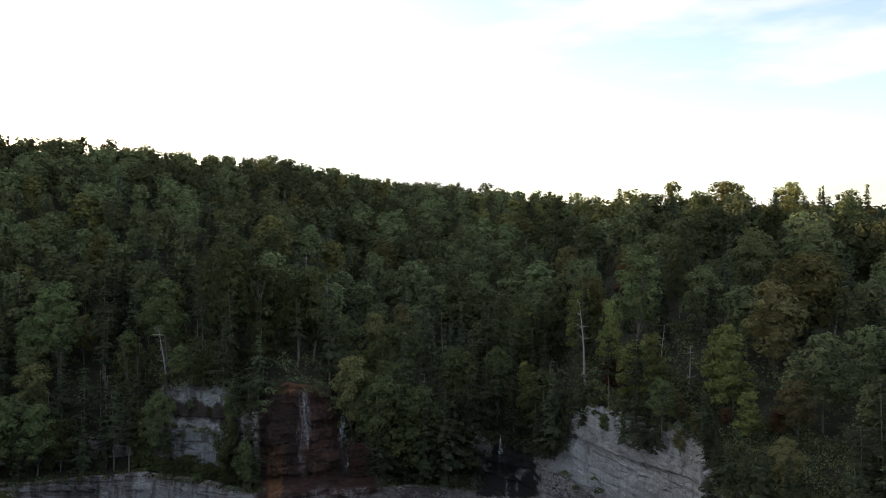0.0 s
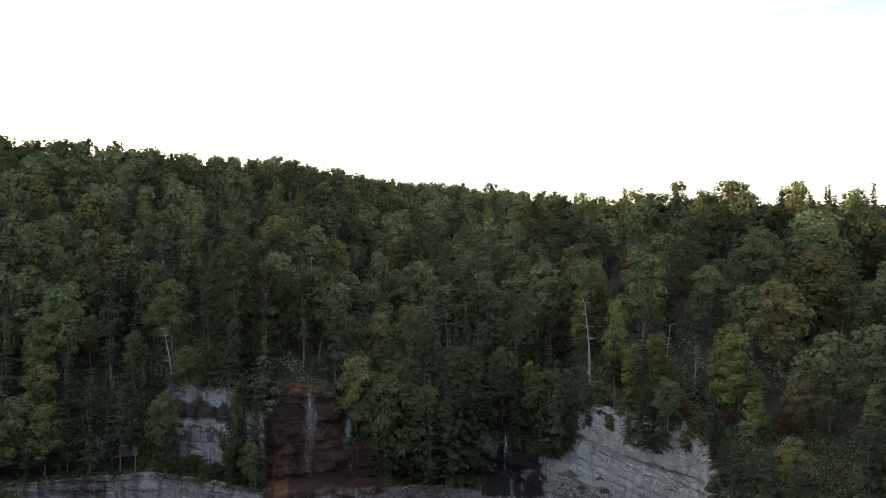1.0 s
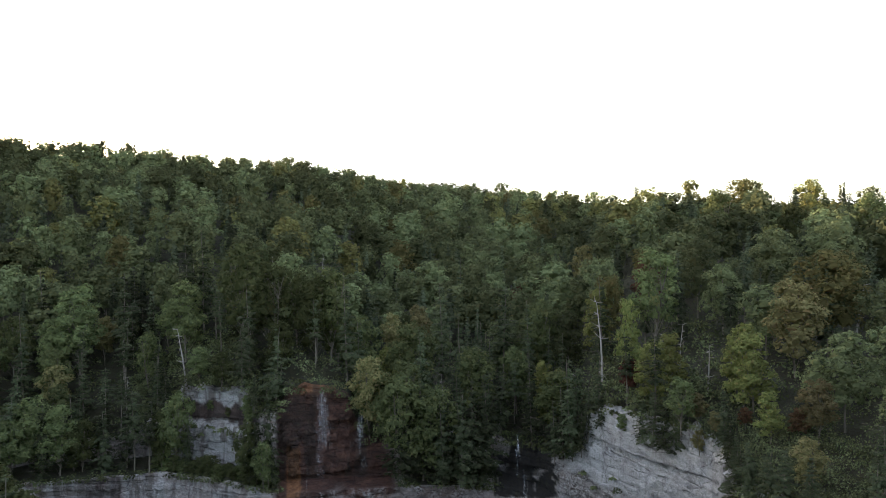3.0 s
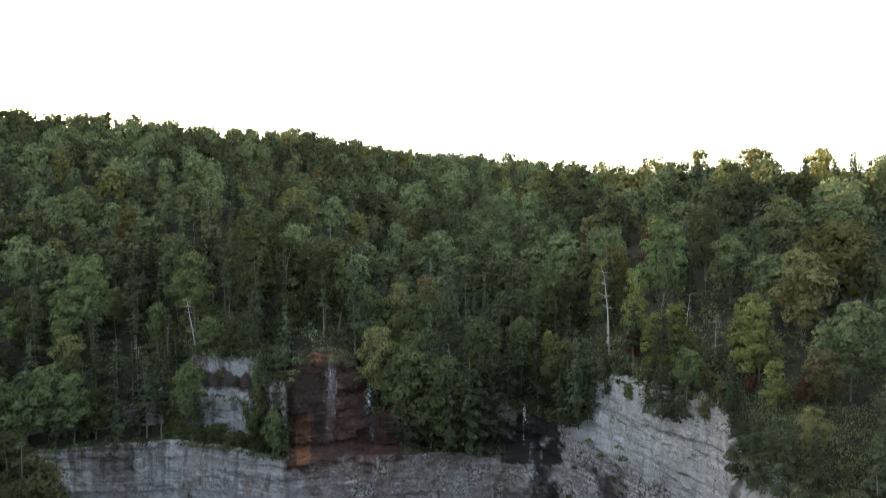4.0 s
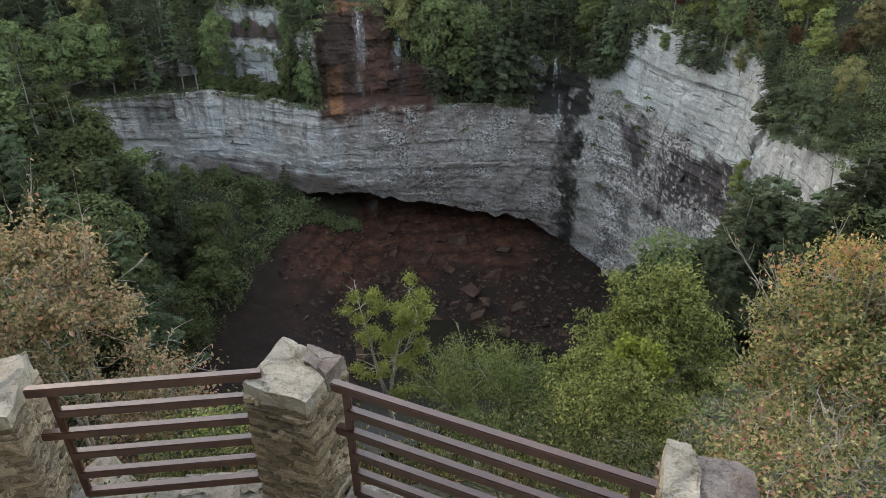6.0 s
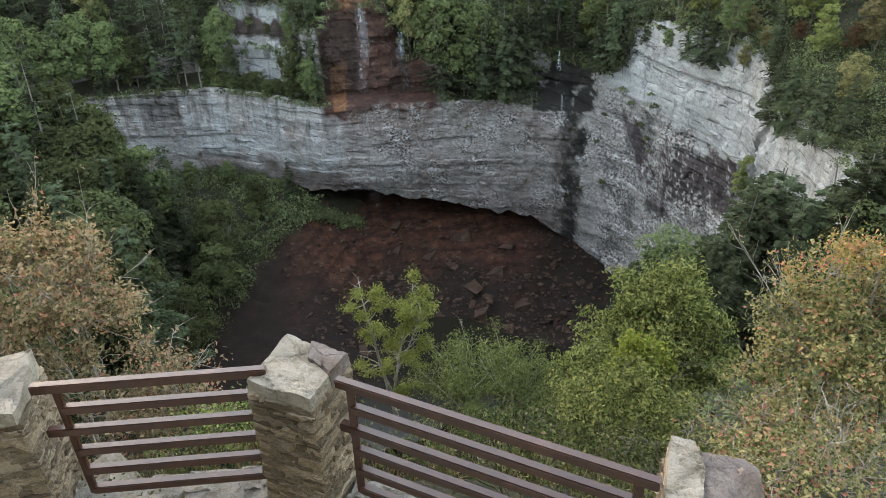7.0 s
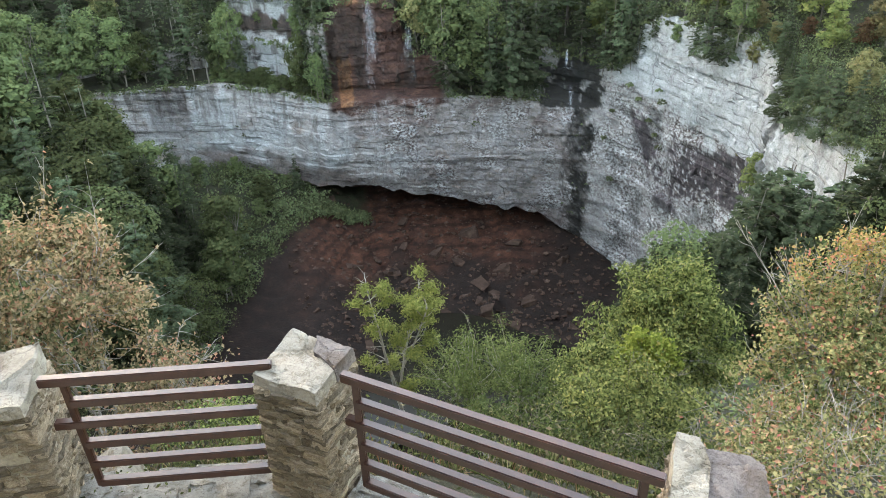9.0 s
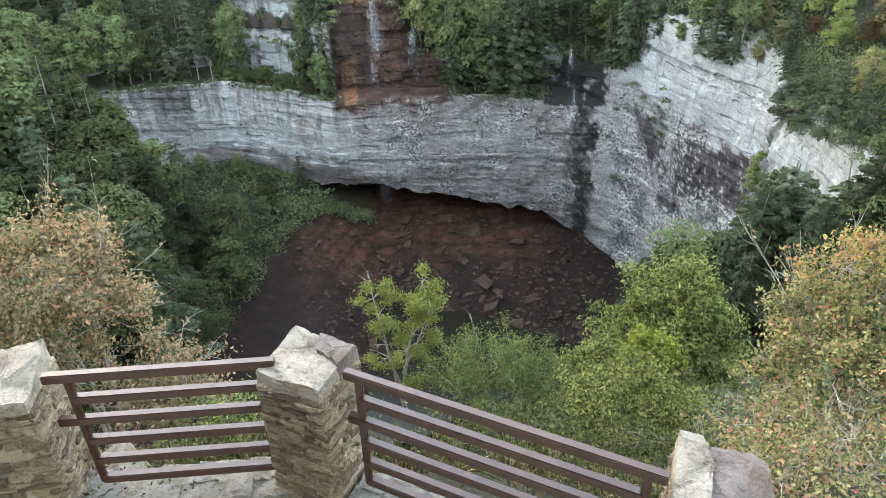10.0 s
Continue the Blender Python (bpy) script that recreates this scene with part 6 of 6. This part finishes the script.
def weeds():
    """Grass and low weeds on the strip beyond the kerbs."""
    r = np.random.default_rng(71)
    pieces, pos = [], []
    for _ in range(1500):
        a = r.uniform(-24, 44)
        d = 3.2 + 1.9 * r.random() + 0.25 * (a > 0)
        x, y = polar(a, d)
        z = float(near_z(np.array(a), np.array(d)))
        p, h = np.array([x, y, z]), 0.15 + 0.3 * r.random()
        tip = p + np.array([r.normal() * 0.1, r.normal() * 0.1, h])
        pieces.append(tube([p, (p + tip) / 2 + r.normal(size=3) * 0.02, tip], [0.005, 0.004, 0.0015], 3))
        if r.random() < 0.5:
            pos.append(tip + r.normal(size=(9, 3)) * np.array([0.06, 0.06, 0.09]))
    top = tagged(new("weeds"), "green grass and weeds along the drop's edge", "weeds", kind="stuff")
    tagged(part("blades", mesh_of("blades", *join(pieces[::2]), JUNIPER), top), kind="stuff")
    tagged(part("dry_blades", mesh_of("dry_blades", *join(pieces[1::2]), SHRUB_TAN), top), kind="stuff")
    tagged(part("leaves", mesh_of("leaves", *leaf_quads(np.concatenate(pos), 0.036, r, 0.5, 0.5), SHRUB_DULL), top), kind="stuff")


weeds()
rock_ = stone_mesh(91, CAPSTONE, 0.22)
ledge_rock = tagged(new("rock", rock_), "pale grey rock at the edge behind the railing", "rock")
ledge_rock.matrix_basis = pose(-2.74, 3.35, -0.42, 8, -12, 30) @ Matrix.Diagonal((0.3, 0.24, 0.36, 1))

# ---- waterfalls and boulders ----


def waterfall(strands, label, seed):
    """Threads of water that run down over the rock: bearing, top, foot, width and how far they wander."""
    r = np.random.default_rng(seed)
    top = tagged(new("waterfall"), label, "waterfall", "waterfalls of the gorge")
    for az, z1, z0, w in strands:
        n = max(6, int((z1 - z0) / 0.55))
        z = np.linspace(z1, z0, n)
        a = az + np.cumsum(r.normal(size=n)) * 0.03
        d = np.array([face_d(p, q) for p, q in zip(a, z)]) - 0.1
        d = np.minimum(d, np.concatenate([[d[0]], d[:-1]]))
        x, y = polar(a, d)
        v, f = tube(np.stack([x, y, z], -1), w * (0.25 + 1.1 * r.random(n)) * np.where(r.random(n) < 0.25, 0.25, 1.0), 4)
        part("strand", mesh_of("strand", v, f, FALL, True), top)


drops = np.random.default_rng(44)
def fan(az, z1, z0, wide, count):
    """Threads that start at one notch and spread as they fall."""
    rows = []
    for k in range(count):
        reach = drops.random() ** 0.7
        start = z1 - (z1 - z0) * 0.75 * drops.random() ** 1.6
        side = wide * drops.normal() * 0.5 * (0.25 + 0.75 * (z1 - start) / (z1 - z0))
        rows.append((az + side, start, max(z0, start - (z1 - z0) * (0.12 + 0.5 * reach)), 0.012 + 0.034 * drops.random()))
    return rows


waterfall(fan(11.05, -25.2, -37.5, 1.15, 80) + fan(11.3, -36.5, -43.5, 0.7, 26)
          + [(a, -37.8 - drops.random(), -42 - 2 * drops.random(), 0.025) for a in (10.2, 12.4, 12.55, 10.35)]
          + [(11.2 + 0.25 * drops.normal(), -43.9, -54 - 24 * drops.random(), 0.02 + 0.02 * drops.random()) for k in range(9)],
          "thin white cascade fanning over red stepped rock", 1)
waterfall(fan(8.1, -29.0, -38.5, 0.9, 44) + fan(7.9, -38.0, -43.5, 0.5, 16)
          + [(7.9 + 0.2 * drops.normal(), -43.9, -56 - 20 * drops.random(), 0.018 + 0.02 * drops.random()) for k in range(8)],
          "thin white side stream over red stepped rock", 2)
waterfall(fan(-4.65, -32.5, -43, 0.3, 26) + fan(-5.15, -41.5, -50, 0.3, 20) + [(-5.1, -37.5, -46, 0.06), (-5.5, -45, -69, 0.05), (-6.2, -45, -58, 0.04)], "thin trickle over dark wet rock", 3)


def boulders():
    r = np.random.default_rng(12)
    meshes = []
    for k in range(5):
        bm = bmesh.new()
        bmesh.ops.create_cube(bm, size=1.0)
        bmesh.ops.bevel(bm, geom=bm.edges[:], offset=0.05, segments=1, affect="EDGES")
        bend = r.normal(size=(8, 3)) * 0.14
        for v in bm.verts:
            v.co += Vector(bend[(v.co.x > 0) + 2 * (v.co.y > 0) + 4 * (v.co.z > 0)])
        meshes.append(bm_mesh("boulder", bm, BOULDER))
    large = ((3.3, 139.0, 3.0), (2.2, 124.0, 2.6), (1.5, 115.0, 2.4), (0.2, 129.0, 2.0), (4.4, 131.0, 1.9), (-2.5, 118.0, 1.8), (6.5, 134.0, 2.2), (-1.0, 137.0, 2.4), (9.5, 136.0, 1.6))
    for k in range(290):
        az = r.uniform(-9, 16)
        d = r.uniform(104, 147)
        s = 0.25 + 1.2 * r.random() ** 4
        if k < len(large):
            az, d, s = large[k]
        x, y = polar(az, d)
        ob = tagged(new("boulder", meshes[k % 5]), "angular red-brown boulder fallen under the overhang", "boulder", "boulders under the overhang")
        ob.matrix_basis = pose(float(x), float(y), float(near_z(np.array(float(az)), np.array(float(d)))) + s * 0.15, r.uniform(-25, 25), r.uniform(-25, 25), r.uniform(0, 360)) @ Matrix.Diagonal((s * r.uniform(0.9, 1.8), s, s * r.uniform(0.35, 0.8), 1))


boulders()


def rubble():
    """Small broken stone strewn over the floor of the hollow, joined."""
    r = np.random.default_rng(33)
    box = np.array([(x, y, z) for z in (-0.5, 0.5) for y in (-0.5, 0.5) for x in (-0.5, 0.5)])
    quads = np.array([(0, 2, 3, 1), (4, 5, 7, 6), (0, 1, 5, 4), (2, 6, 7, 3), (0, 4, 6, 2), (1, 3, 7, 5)])
    pieces = []
    for _ in range(2200):
        az, d = r.uniform(-10, 20), r.uniform(92, 150)
        s = 0.18 + 0.5 * r.random() ** 2
        x, y = polar(az, d)
        m = np.array(Euler(r.uniform(-0.6, 0.6, 3)).to_matrix())
        v = (box + r.normal(size=(8, 3)) * 0.13) * np.array([1.4, 1.0, 0.6]) * s
        pieces.append((v @ m.T + np.array([x, y, float(near_z(np.array(float(az)), np.array(float(d)))) + 0.1]), quads))
    tagged(new("rubble", mesh_of("rubble", *join(pieces), BOULDER)), "broken red-brown stones strewn under the overhang", "rubble", kind="stuff")


rubble()
